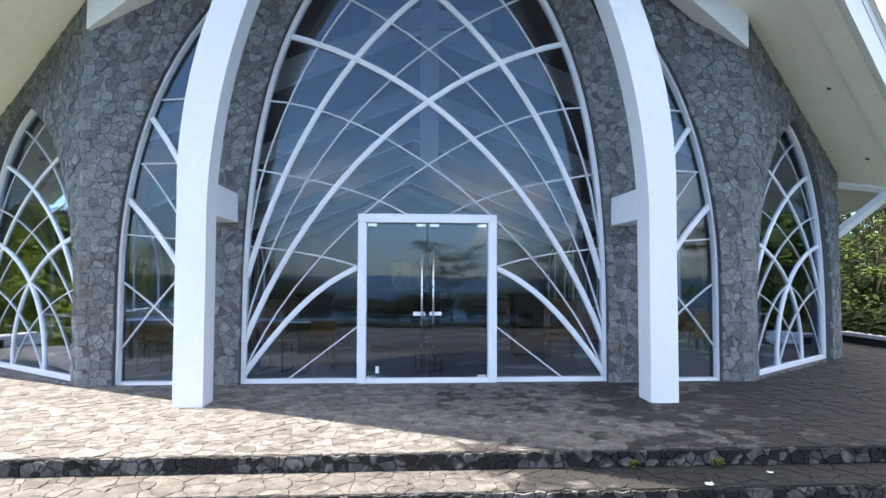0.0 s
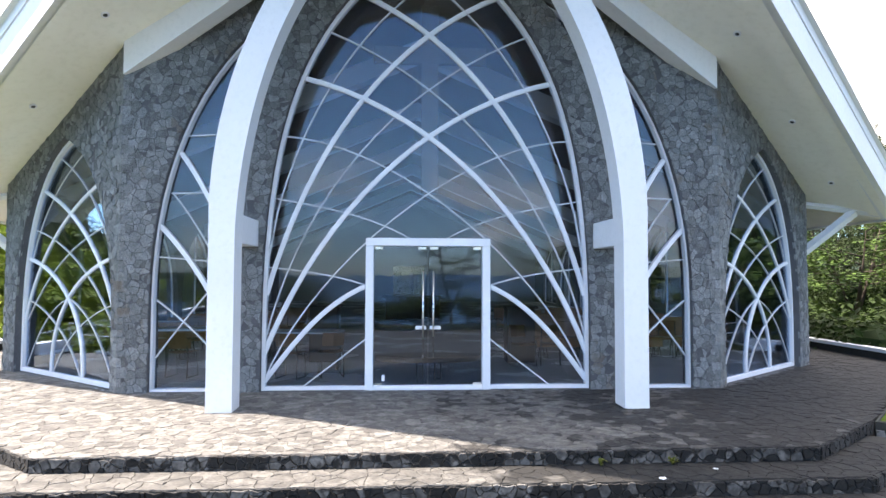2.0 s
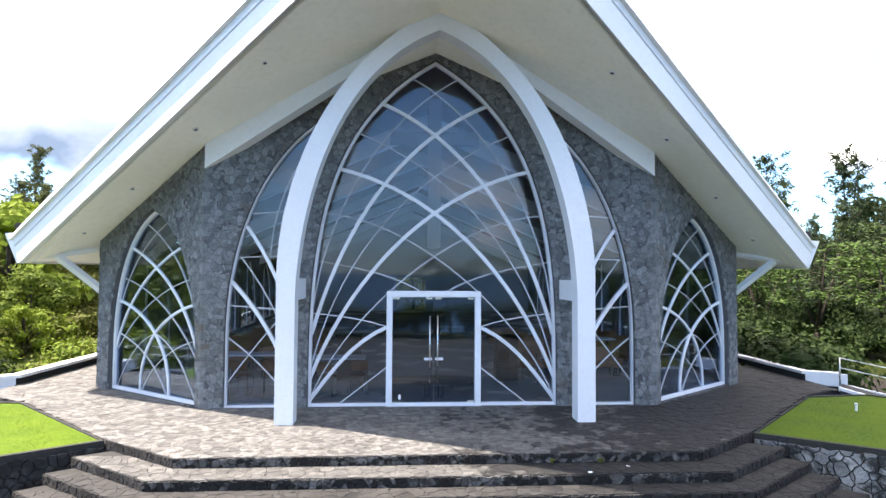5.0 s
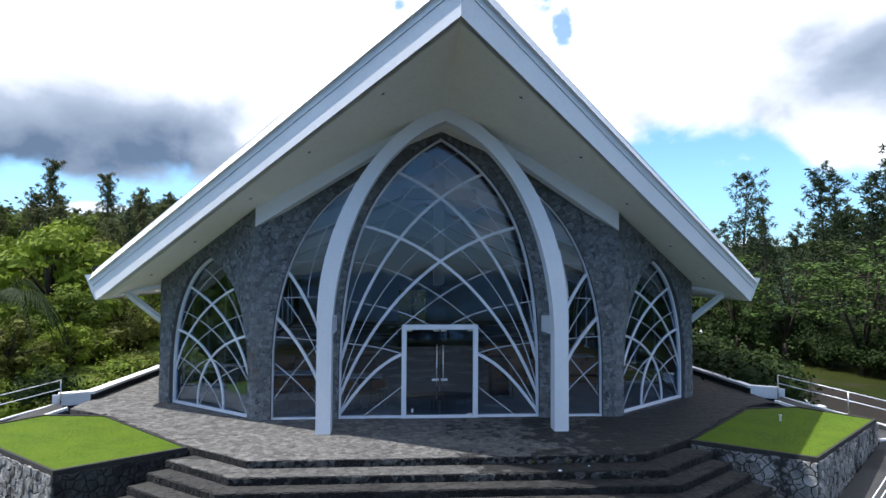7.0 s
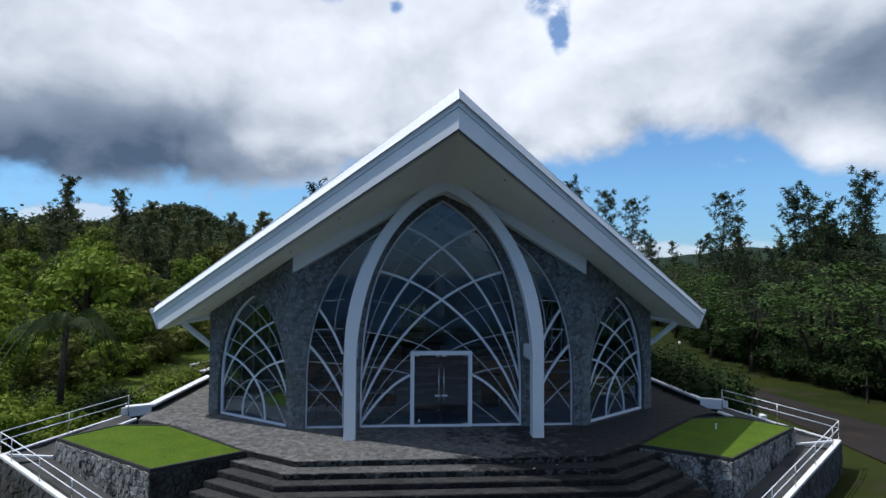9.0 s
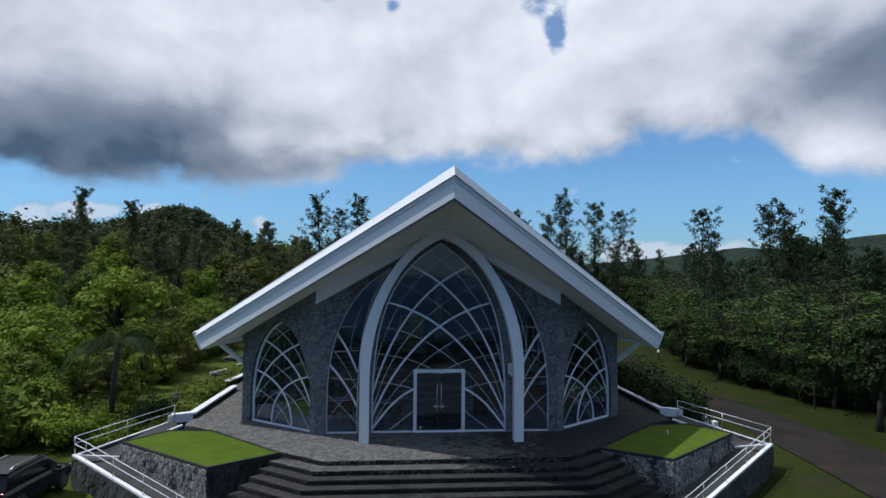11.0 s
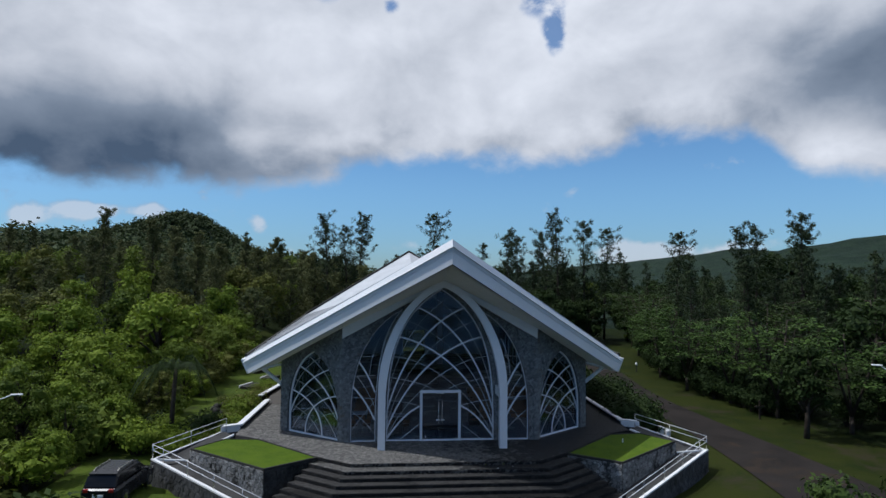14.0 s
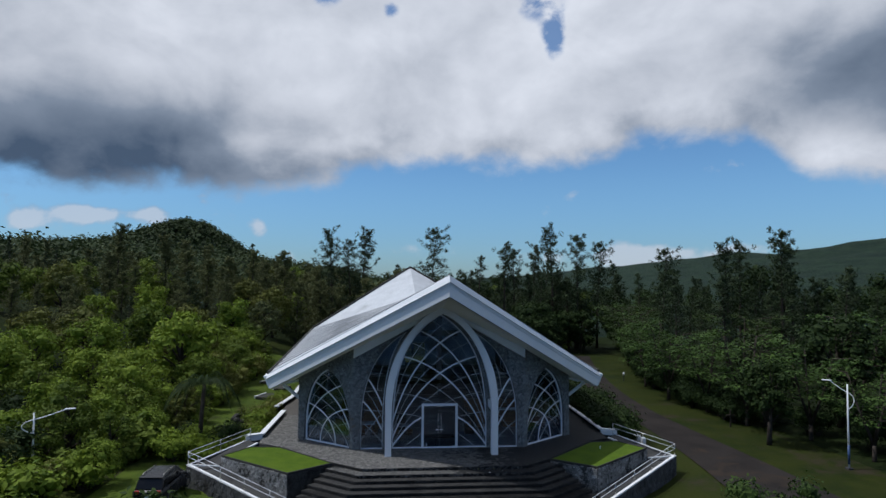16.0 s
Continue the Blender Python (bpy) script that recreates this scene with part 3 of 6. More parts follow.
MAIN = MAIN_HALF + [(-x, z) for x, z in MAIN_HALF[-2::-1]]
SIDE_OUT = [(4.45, 0.0)] + bezier((4.45, 1.5), (4.45, 3.6), (3.7, 5.7), (1.9, 6.55), 16)
SIDE_IN = bezier((3.23, 1.0), (3.23, 4.0), (2.8, 5.6), (1.9, 6.55), 16) 
SIDE_R = SIDE_OUT + SIDE_IN[-2::-1] + [(3.23, 0.0)]
SIDE_L = [(-x, z) for x, z in SIDE_R][::-1]
WC = 2.02
ANG_HALF = [(1.76, 0.0)] + bezier((1.76, 1.0), (1.76, 2.7), (1.14, 3.9), (0.0, 4.32), 14)
ANG = [(WC + a, z) for a, z in ANG_HALF] + [(WC - a, z) for a, z in ANG_HALF[-2::-1]]


def corner_stones(wall, side):
    """Stones that wrap the corner between the front and the slanting wall."""
    r = random.Random(40 + side)
    c, along, back = Vector((4.921, -0.163)), Vector((0.788, 0.616)), Vector((-0.616, 0.788))
    z, wide = 0.0, True
    while z < soffit_z(4.9, 0) - 0.02:
        h = r.uniform(0.09, 0.19)
        a, b = (r.uniform(0.12, 0.20), r.uniform(0.04, 0.08)) if wide else (r.uniform(0.07, 0.10), r.uniform(0.10, 0.19))
        wide = not wide
        plan = [c + Vector((-a, 0)), c, c + along * b, c + along * b + back * 0.05, c + Vector((-0.02, 0.055)), c + Vector((-a, 0.05))]
        verts = []
        for zz in (z + 0.004, z + h - 0.004):
            for i, q in enumerate(plan):
                j = r.uniform(-0.010, 0.010)
                verts.append((side * (q.x + (r.uniform(-0.006, 0.006) if i in (0, 2) else 0)), q.y + (r.uniform(-0.004, 0.002) if i < 2 else 0), zz + (j if i in (0, 2) else 0)))
        faces = [(i, (i + 1) % 6, 6 + (i + 1) % 6, 6 + i) for i in range(6)] + [tuple(range(6)), tuple(range(11, 5, -1))]
        part("stone", (verts, faces), BASALT, wall)
        z += h


def stone_walls():
    wall = thing("wall_south", "front wall of grey basalt rubble stone with arched windows", "wall", kind="structure")
    top = soffit_z(4.86, 0) + 0.05
    outline = [(-4.86, -0.05), (4.86, -0.05), (4.86, top), (0, soffit_z(0, 0) + 0.12), (-4.86, top)]
    part("wall_core", prism(outline, [MAIN, SIDE_R, SIDE_L], front, -0.146, 0.25), MORTAR, wall)
    cells = fit_cells(irregular_cells((-4.9, 0), (4.9, 7.8), 0.118, rng, 0.62, 0.80, 0.40), outline, [MAIN, SIDE_R, SIDE_L])
    lay_stones(cells, front, -0.115, -0.155, wall, "stone", BASALT, BASALT_J, lambda m: m[1] < 2.6, rng, joint=0.0012, bevel=0.0055, tilt=0.010)
    for side, nm in ((-1, "wall_southwest"), (1, "wall_southeast")):
        w = thing(nm, "slanting wall of grey basalt stone with a pointed window", "wall", kind="structure")
        pl = angled(side)
        tops = [(s, soffit_z(4.86 + 0.788 * s, -0.15 + 0.616 * s) + 0.05) for s in (4.3, 0)]
        faced = [(0.05, -0.05), (4.3, -0.05), tops[0], (0.05, tops[1][1])]
        part("wall_core", prism(faced, [ANG], pl, -0.031, 0.35), MORTAR, w)
        cells = fit_cells(irregular_cells((0, 0), (4.3, 5.7), 0.118, rng, 0.62, 0.80, 0.40), faced, [ANG])
        lay_stones(cells, pl, 0.0, -0.04, w, "stone", BASALT, BASALT_J, lambda m: True, rng, limit=250, joint=0.0012, bevel=0.0055, tilt=0.010)
        corner_stones(w, side)
    # long side walls with tall openings, and the back wall
    for side, nm in ((-1, "wall_west"), (1, "wall_east")):
        w = thing(nm, "long side wall of grey stone with pointed openings", "wall", kind="structure")
        pl = lambda a, b, d, k=side: Vector((k * (8.25 - d + 0.035 * (a - 2.5)), a, b))
        holes = []
        for c in (5.1, 9.7, 14.3, 18.9, 23.5, 28.1):
            holes.append([(c + a * 1.16, z + 0.02) for a, z in ANG_HALF] + [(c - a * 1.16, z + 0.02) for a, z in ANG_HALF[-2::-1]])
        holes = [[(a, 0.12 + z * 0.78) for a, z in h] for h in holes]
        part("wall_core", prism([(2.55, -0.05), (33, -0.05), (33, 3.55), (2.55, 3.62)], holes, pl, 0.0, 0.35), BASALT_J, w)
        for h in holes:
            g = part("pane", prism(h, [], pl, 0.17, 0.176), GLASS, w, "tinted glass")
            g.visible_shadow = False
            part("window_frame", ribbon(bmesh.new(), h, 0.08, pl, 0.13, 0.21, closed=True), WHITE_TRIM, w, "white window frame")
            c = sum(p[0] for p in h) / len(h)
            part("mullion", ribbon(bmesh.new(), [(c, 0.15), (c, 3.42)], 0.05, pl, 0.14, 0.205), WHITE_TRIM, w, "white window bar")
    b = thing("wall_north", "plain plastered back wall of the chapel", "wall", kind="structure")
    part("wall_core", prism([(-9.2, -0.05), (9.2, -0.05), (9.2, 3.5), (0, 7.2), (-9.2, 3.5)], [[(1.1, 0.02), (1.1, 2.5), (-1.1, 2.5), (-1.1, 0.02)][::-1]], lambda a, z, d: Vector((a, 33 + d, z)), 0, 0.3), PLASTER, b)


stone_walls()


# ---- chapel: windows ----
def glazing(outline, place, d, parent):
    g = part("pane", prism(outline, [], place, d, d + 0.006), GLASS, parent, "tinted reflecting glass")
    g.visible_shadow = False


def mirrored(paths, c=0.0):
    return paths + [[(2 * c - a, z) for a, z in p] for p in paths]


def main_window():
    w = thing("window_1", "tall pointed arch window with white interlaced tracery", "window", kind="structure")
    glazing(MAIN, front, 0.02, w)
    inset = [(x * 0.985, max(0.04, z * 0.993)) for x, z in MAIN]
    part("window_frame", ribbon(bmesh.new(), inset, 0.06, front, -0.07, 0.07, closed=True), WHITE_TRIM, w)
    thick = [bezier((1.04, 1.69), (1.75, 1.38), (2.19, 0.77), (2.65, 0.15)), bezier((-2.17, 5.17), (0.17, 4.67), (1.85, 2.75), (2.67, 0.58)), bezier((-1.2, 6.63), (0.86, 5.77), (2.05, 3.73), (2.64, 1.55))]
    thin = [bezier((-0.57, 7.23), (1.06, 6.35), (2.05, 4.65), (2.48, 2.91)) + [(2.62, 2.1), (2.66, 1.8)], bezier((-1.70, 5.96), (0.6, 5.04), (2.12, 3.15), (2.66, 0.78)),
            bezier((-2.48, 4.17), (-0.48, 4.14), (2.01, 1.89), (2.67, 0.13)), bezier((-2.63, 3.15), (-1.82, 3.01), (-1.02, 2.9), (-0.31, 2.49)), bezier((-2.63, 2.0), (-2.06, 1.95), (-1.54, 1.88), (-1.03, 1.71)),
            [(-1.02, 0.83), (-2.03, 0.06)]]
    for i, p in enumerate(mirrored(thick)):
        bm = ribbon(bmesh.new(), p, 0.078, front, -0.030 + 0.003 * i, 0.045 - 0.002 * i)
        part("tracery", ribbon(bm, p, 0.034, front, -0.046 + 0.003 * i, -0.025), WHITE_TRIM, w)
    for i, p in enumerate(mirrored(thin)):
        keep = [q for q in p if not (abs(q[0]) < 1.0 and q[1] < 2.47)]
        if len(keep) > 1:
            part("glazing_bar", ribbon(bmesh.new(), keep, 0.021, front, -0.02 + 0.0015 * i, 0.05 - 0.001 * i), GREY_BAR, w)


def side_windows():
    for k, outl in ((1, SIDE_R), (-1, SIDE_L)):
        w = thing("window_" + ("2" if k > 0 else "3"), "narrow half-arched window with white curved bars", "window", kind="structure")
        glazing(outl, front, 0.06, w)
        part("window_frame", ribbon(bmesh.new(), outl, 0.07, front, -0.05, 0.09, closed=True), WHITE_TRIM, w)
        thick = [bezier((4.36, 2.68), (3.98, 2.30), (3.56, 1.70), (3.28, 1.05)), bezier((4.05, 3.87), (3.80, 3.54), (3.48, 2.98), (3.27, 2.40))]
        thin = [[(3.93, 4.15), (3.23, 4.20)], [(4.20, 3.2), (3.26, 3.23)], [(4.38, 2.16), (3.51, 2.09), (3.28, 2.07)], arc3((4.18, 3.21), (3.80, 2.68), (3.29, 1.70)),
                arc3((4.40, 1.46), (3.97, 1.11), (3.28, 0.38)), arc3((4.40, 0.53), (3.97, 1.11), (3.28, 1.95)), arc3((3.05, 5.1), (3.40, 4.2), (3.55, 3.22))]
        for i, p in enumerate(thick):
            part("tracery", ribbon(bmesh.new(), [(k * a, b) for a, b in p], 0.072, front, -0.03 + 0.004 * i, 0.08), WHITE_TRIM, w)
        for i, p in enumerate(thin):
            part("glazing_bar", ribbon(bmesh.new(), [(k * a, b) for a, b in p], 0.02, front, 0.02 + 0.002 * i, 0.09 - 0.001 * i), GREY_BAR, w)


def angled_windows():
    c = WC + 0.03
    for k in (1, -1):
        w = thing("window_" + ("4" if k > 0 else "5"), "pointed arch window with white interlaced tracery", "window", kind="structure")
        pl = angled(k)
        glazing(ANG, pl, 0.14, w)
        part("window_frame", ribbon(bmesh.new(), [(WC + (a - WC) * 0.98, max(0.05, z * 0.99)) for a, z in ANG], 0.07, pl, 0.085, 0.165, closed=True), WHITE_TRIM, w)
        def run(*pts):
            return bezier(*[(c + a, z) for a, z in pts])
        thick = [run((1.66, 2.18), (0.58, 2.03), (-0.66, 1.33), (-0.58, 0.05)), run((1.14, 3.48), (-0.04, 3.1), (-1.22, 2.3), (-1.67, 1.0))]
        thin = [run((0.46, 4.02), (-0.34, 3.65), (-1.08, 3.06), (-1.47, 2.1)), run((1.53, 2.75), (0.38, 2.55), (-0.75, 2.0), (-1.57, 1.0)), run((1.62, 1.39), (0.75, 1.2), (-0.02, 0.82), (-0.5, 0.08)),
                run((0.0, 1.44), (-0.75, 1.25), (-1.2, 0.7), (-1.58, 0.08))]
        for i, p in enumerate(mirrored(thick, c)):
            bm = ribbon(bmesh.new(), p, 0.060, pl, 0.116 + 0.003 * i, 0.150 - 0.002 * i)
            part("tracery", ribbon(bm, p, 0.028, pl, 0.106 + 0.003 * i, 0.12), WHITE_TRIM, w)
        for i, p in enumerate(mirrored(thin, c)):
            part("glazing_bar", ribbon(bmesh.new(), p, 0.015, pl, 0.122 + 0.001 * i, 0.145 - 0.001 * i), GREY_BAR, w)


def front_door():
    d = thing("door_1", "white framed double glass door with long steel pull handles", "door", kind="structure")
    for lo, hi in (((-1.03, 0), (-0.90, 2.36)), ((0.90, 0), (1.03, 2.36)), ((-1.03, 2.36), (1.03, 2.49))):
        part("door_frame", boxed((lo[0], -0.1, lo[1]), (hi[0], 0.1, hi[1]), 0.008), WHITE_TRIM, d)
    part("threshold", boxed((-0.9, -0.08, 0.0), (0.9, 0.08, 0.045), 0.005), WHITE_TRIM, d)
    for k in (-1, 1):
        leaf = part("door_leaf", boxed((k * 0.012 if k > 0 else -0.89, 0.0, 0.06), (0.89 if k > 0 else -0.012, 0.012, 2.34)), GLASS, d, "frameless tinted glass leaf")
        leaf.visible_shadow = False
        bm = tube(bmesh.new(), [(k * 0.085, -0.07, 0.52), (k * 0.085, -0.07, 1.95)], 0.014, 10)
        for z in (0.75, 1.70):
            tube(bm, [(k * 0.085, -0.07, z), (k * 0.085, 0.005, z)], 0.010, 8)
        part("pull_handle", bm, STEEL, d, "long brushed steel handle", smooth=True)
        part("lock_bar", boxed((k * 0.03, -0.055, 0.985), (k * 0.21, 0.02, 1.04), 0.006), WHITE_TRIM, d, "white lock bar")
        for x, z in ((0.82, 2.33), (0.10, 2.33), (0.82, 0.08)):
            part("patch_fitting", boxed((k * x - 0.07, -0.012, z - 0.025), (k * x + 0.07, 0.03, z + 0.025), 0.004), STEEL, d)


def door_sticker():
    s = thing("sticker", "small white sticker on the door glass", "sticker")
    part("paper", boxed((-0.76, -0.012, 0.14), (-0.71, -0.006, 0.24)), WHITE_TRIM, s)


door_sticker()
main_window()
side_windows()
angled_windows()
front_door()


# ---- chapel: arch, beams, roof ----
def entrance_arch():
    a = thing("entrance_arch", "slender white pointed arch standing before the front wall", "arch")
    outer = [(3.09, 0.0)] + bezier((3.09, 2.5), (3.17, 4.71), (2.08, 7.13), (0.0, 8.11), 22)
    inner = [(2.735, 0.0)] + bezier((2.735, 2.5), (2.66, 4.39), (1.96, 6.89), (0.0, 7.66), 22)
    for k in (1, -1):
        n = len(outer)
        bm = bmesh.new()
        rows = [[bm.verts.new((k * x, y, z)) for x, z in line] for line, y in ((outer, -1.62), (inner, -1.62), (inner, -1.22), (outer, -1.22))]
        for r, s in zip(rows, rows[1:] + rows[:1]):
            for i in range(n - 1):
                bm.faces.new((r[i], r[i + 1], s[i + 1], s[i]))
        bm.faces.new([r[0] for r in rows])
        sharp = [e for e in bm.edges if len(e.link_faces) == 2 and e.calc_face_angle(0) > 1.2]
        bmesh.ops.bevel(bm, geom=sharp, offset=0.012, segments=1, affect="EDGES")
        part("arch_leg", bm, WHITE, a)
        part("tie_beam", boxed((k * 2.75, -1.30, 2.33), (k * 3.03, -0.12, 2.75), 0.01), WHITE, a)


def roof_beams():
    for k in (1, -1):
        b = thing("roof_beam", "white tapering beam under the soffit from the arch to the wall corner", "beam", "beams under the soffit")
        bm = bmesh.new()
        p, q = Vector((0, -1.60)), Vector((4.90, -0.22))
        verts = []
        for off in (0, 0.3):
            for t in (0.02, 1.0):
                x, y = (p + (q - p) * t) + Vector((-0.27, 0.96)) * off
                zt = soffit_z(x, y) + 0.04
                zb = 7.88 + (5.08 - 7.88) * t
                verts += [bm.verts.new((k * x, y, zt)), bm.verts.new((k * x, y, zb))]
        a0, a1, b0, b1, c0, c1, d0, d1 = verts
        for f in ((a0, b0, b1, a1), (c0, c1, d1, d0), (a1, b1, d1, c1), (b0, d0, d1, b1), (a0, c0, d0, b0), (a0, a1, c1, c0)):
            bm.faces.new(f)
        part("beam_body", bm, WHITE, b)


A_B, E_B = Vector((0, -5.37, 8.72)), Vector((9.85, 1.85, 3.06))
A_T, E_T, B_T, V_T, P_T = Vector((0, -5.30, 9.76)), Vector((10.0, 2.05, 3.93)), Vector((11.3, 35, 3.95)), Vector((0, 32, 7.6)), Vector((-0.3, 42, 10.9))


def flip(v, k):
    return Vector((k * v.x, v.y, v.z))


def chapel_roof():
    r = thing("roof", "broad white gabled roof with a deep stepped fascia and prow", "roof", kind="structure")
    # sheet metal slopes
    for k in (1, -1):
        for tri in ((A_T, E_T, V_T), (E_T, B_T, V_T), (V_T, B_T, P_T), (P_T, B_T, Vector((0, 56, 4)))):
            bm = bmesh.new()
            vs = [bm.verts.new(flip(v, k) if v is not P_T else v) for v in tri]
            f = bm.faces.new(vs)
            ext = bmesh.ops.extrude_face_region(bm, geom=[f])
            for v in ext["geom"]:
                if isinstance(v, bmesh.types.BMVert):
                    v.co.z -= 0.06
            part("roof_slope", bm, ROOF, r, "white metal roof sheets")
        # raised seams that run down the slope
        bm = bmesh.new()
        for i in range(1, 16):
            t = i / 16
            top = A_T.lerp(V_T, t)
            bot = E_T.lerp(B_T, t)
            tube(bm, [flip(top, k) + Vector((0, 0, 0.01)), flip(bot, k) + Vector((0, 0, 0.01))], 0.035, 4)
        part("seam", bm, SEAM, r, "dark sealed joints between the sheets", kind="stuff")
        part("verge", tube(bmesh.new(), [P_T + Vector((0, 0, 0.06)), flip(B_T, k) + Vector((0, 0, 0.06))], 0.14, 6), COPING, r, "dark flashing along the rear edge")
        part("gutter", tube(bmesh.new(), [flip(E_T, k) + Vector((0, 0, 0.03)), flip(B_T, k) + Vector((0, 0, 0.03))], 0.10, 6), COPING, r, "dark gutter along the eave")
    # stepped fascia along the rakes and the side eaves
    prof = [(0.0, 0.0), (0.02, 0.50), (-0.005, 0.505), (-0.005, 0.53), (0.03, 0.535), (0.04, 0.69), (0.12, 0.70), (-0.04, 1.0), (-0.3, 1.0), (-0.3, 0.03)]
    nr = Vector((7.22, -9.85)).normalized()
    for k in (1, -1):
        bm = bmesh.new()
        rings = []
        for i in range(3):
            t = (0.0, 0.5, 1.0)[i]
            base = A_B.lerp(E_B, t)
            h = 1.05 - 0.19 * t
            ring = []
            for o, z in prof:
                if i == 0:
                    v = Vector((0, base.y - o / abs(nr.y), base.z + z * h))
                else:
                    grow = 0.22 * o / 0.12 * 0.2 if i == 2 else 0
                    v = Vector((base.x + nr.x * o + grow + (0.30 * z if i == 2 else 0), base.y + nr.y * o + grow + (0.22 * z if i == 2 else 0), base.z + z * h - (0.10 * z if i == 2 else 0)))
                ring.append(bm.verts.new(flip(v, k)))
            rings.append(ring)
        for q, w in zip(rings, rings[1:]):
            for j in range(len(prof)):
                bm.faces.new((q[j], q[(j + 1) % len(prof)], w[(j + 1) % len(prof)], w[j]))
        bm.faces.new(rings[-1])
        part("fascia", bm, WHITE, r, "white stepped fascia board")
        bm = bmesh.new()
        lo, hi = flip(E_B + Vector((0.1, 0.1, 0)), k), flip(Vector((11.2, 35, 3.2)), k)
        nn = Vector((k, 0, 0))
        vs = [bm.verts.new(p) for p in (lo, lo + nn * 0.3 + Vector((0, 0, 0.72)), lo + Vector((0, 0, 0.75)) - nn * 0.1, lo - nn * 0.2,
                                        hi, hi + nn * 0.3 + Vector((0, 0, 0.72)), hi + Vector((0, 0, 0.75)) - nn * 0.1, hi - nn * 0.2)]
        for f in ((0, 1, 5, 4), (1, 2, 6, 5), (2, 3, 7, 6), (3, 0, 4, 7), (0, 3, 2, 1), (4, 5, 6, 7)):
            bm.faces.new([vs[i] for i in f])
        part("eave_board", bm, WHITE, r)
        # diagonal brace from the wall end to the eave
        bm = bmesh.new()
        m0, m1 = Vector((k * 8.2, 2.6, 2.35)), Vector((k * 9.15, 2.2, 3.25))
        tube(bm, [m0, m1], 0.10, 4)
        part("brace", bm, WHITE, r)
        part("outrigger", tube(bmesh.new(), [(k * 8.2, 2.6, 3.45), (k * 9.6, 2.05, 3.2)], 0.07, 4), WHITE, r)
    # soffit boards and recessed lamps
    c = thing("ceiling", "cream painted soffit and ceiling under the roof", "ceiling", kind="structure")
    bm = bmesh.new()
    def quad(*pts):
        for k in (1, -1):
            vs = [bm.verts.new(flip(Vector(p), k)) for p in pts]
            bm.faces.new(vs if k > 0 else vs[::-1])
    def on(x, y):
        return (x, y, soffit_z(x, y))
    quad(on(0, -5.25), on(9.75, 1.85), on(8.6, 2.95), on(4.86, 0.1), on(0, 0.1))
    quad(on(9.75, 1.85), (11.1, 35, 3.2), (9.3, 35, 3.4), on(8.3, 2.65))
    # flat border board behind the fascia
    e0, e1 = Vector((0, -4.82)), Vector((9.35, 2.05))
    pts = [(0, -5.25), (9.7, 1.85), (e1.x, e1.y), (e0.x, e0.y)]
    quad(*[(x, y, soffit_z(x, y) - 0.055) for x, y in pts])
    quad((e0.x, e0.y, soffit_z(*e0) - 0.055), (e1.x, e1.y, soffit_z(*e1) - 0.055), (e1.x, e1.y, soffit_z(*e1)), (e0.x, e0.y, soffit_z(*e0)))
    part("soffit", bm, SOFFIT, c)
    bm = bmesh.new()
    quad(on(0, 0.1), on(4.86, 0.1), on(8.6, 2.95), (9.5, 34, 3.5), (0, 33, 7.3))
    part("inner_ceiling", bm, CEILING_WOOD, c, "brown boarded ceiling inside")
    # white rafters that meet at the ridge
    for y in (4.2, 9.4, 14.6, 19.8, 25.0, 30.2):
        f = thing("rafter", "white painted rafter pair under the chapel ceiling", "rafter", "rafters inside the chapel")
        ridge = 7.62 + (7.3 - 7.62) * (y - 0.1) / 32.9
        for k in (1, -1):
            rise = Vector((k * 8.2, y, ridge - 8.2 * 0.43))
            bm = bmesh.new()
            vs = []
            for p in (Vector((0, y, ridge)), rise):
                for dy in (-0.19, 0.19):
                    for dz in (-0.62, -0.14):
                        vs.append(bm.verts.new(p + Vector((0, dy, dz))))
            for q in ((0, 1, 3, 2), (4, 6, 7, 5), (0, 4, 5, 1), (2, 3, 7, 6), (1, 5, 7, 3), (0, 2, 6, 4)):
                bm.faces.new([vs[j] for j in q])
            part("beam", bm, WHITE, f)
    for k in (1, -1):
        for x, y in ((1.5, -3.6), (3.24, -2.22), (4.87, -0.92), (6.66, 0.45), (8.25, 1.65)):
            l = thing("soffit_lamp", "small round recessed lamp in the soffit", "lamp", "lamps in the soffit", at=(k * x, y, soffit_z(x, y) - 0.012))
            tilt = Matrix.Rotation(k * 0.41, 4, "Y") @ Matrix.Rotation(-0.19, 4, "X")
            bm = bmesh.new()
            bmesh.ops.create_cone(bm, cap_ends=True, segments=14, radius1=0.062, radius2=0.056, depth=0.02)
            bm.transform(tilt)
            part("lamp_ring", bm, WHITE_TRIM, l)
            bm = bmesh.new()
            bmesh.ops.create_cone(bm, cap_ends=True, segments=12, radius1=0.034, radius2=0.034, depth=0.026)
            bm.transform(tilt)
            part("lamp_reflector", bm, BLACKMETAL, l)


entrance_arch()
roof_beams()
chapel_roof()


# ---- terrace, steps, planters, ramps ----


def flat(z):
    return lambda a, b, d: Vector((a, b, z + d))


U, N = Vector((0.795, 0.607)), Vector((0.607, -0.795))


def step_half(d):
    """Right half of a step's edge that lies d in front of the terrace's edge."""
    return [(4.22 + 0.34 * d, -3.60 - d), (5.76 + N.x * d, -2.44 + N.y * d)]


TREADS = [0.0, 0.56, 0.98, 1.40, 1.82, 2.24, 2.66, 3.08, 3.50, 3.92, 4.34, 4.76]
RISE = 0.16


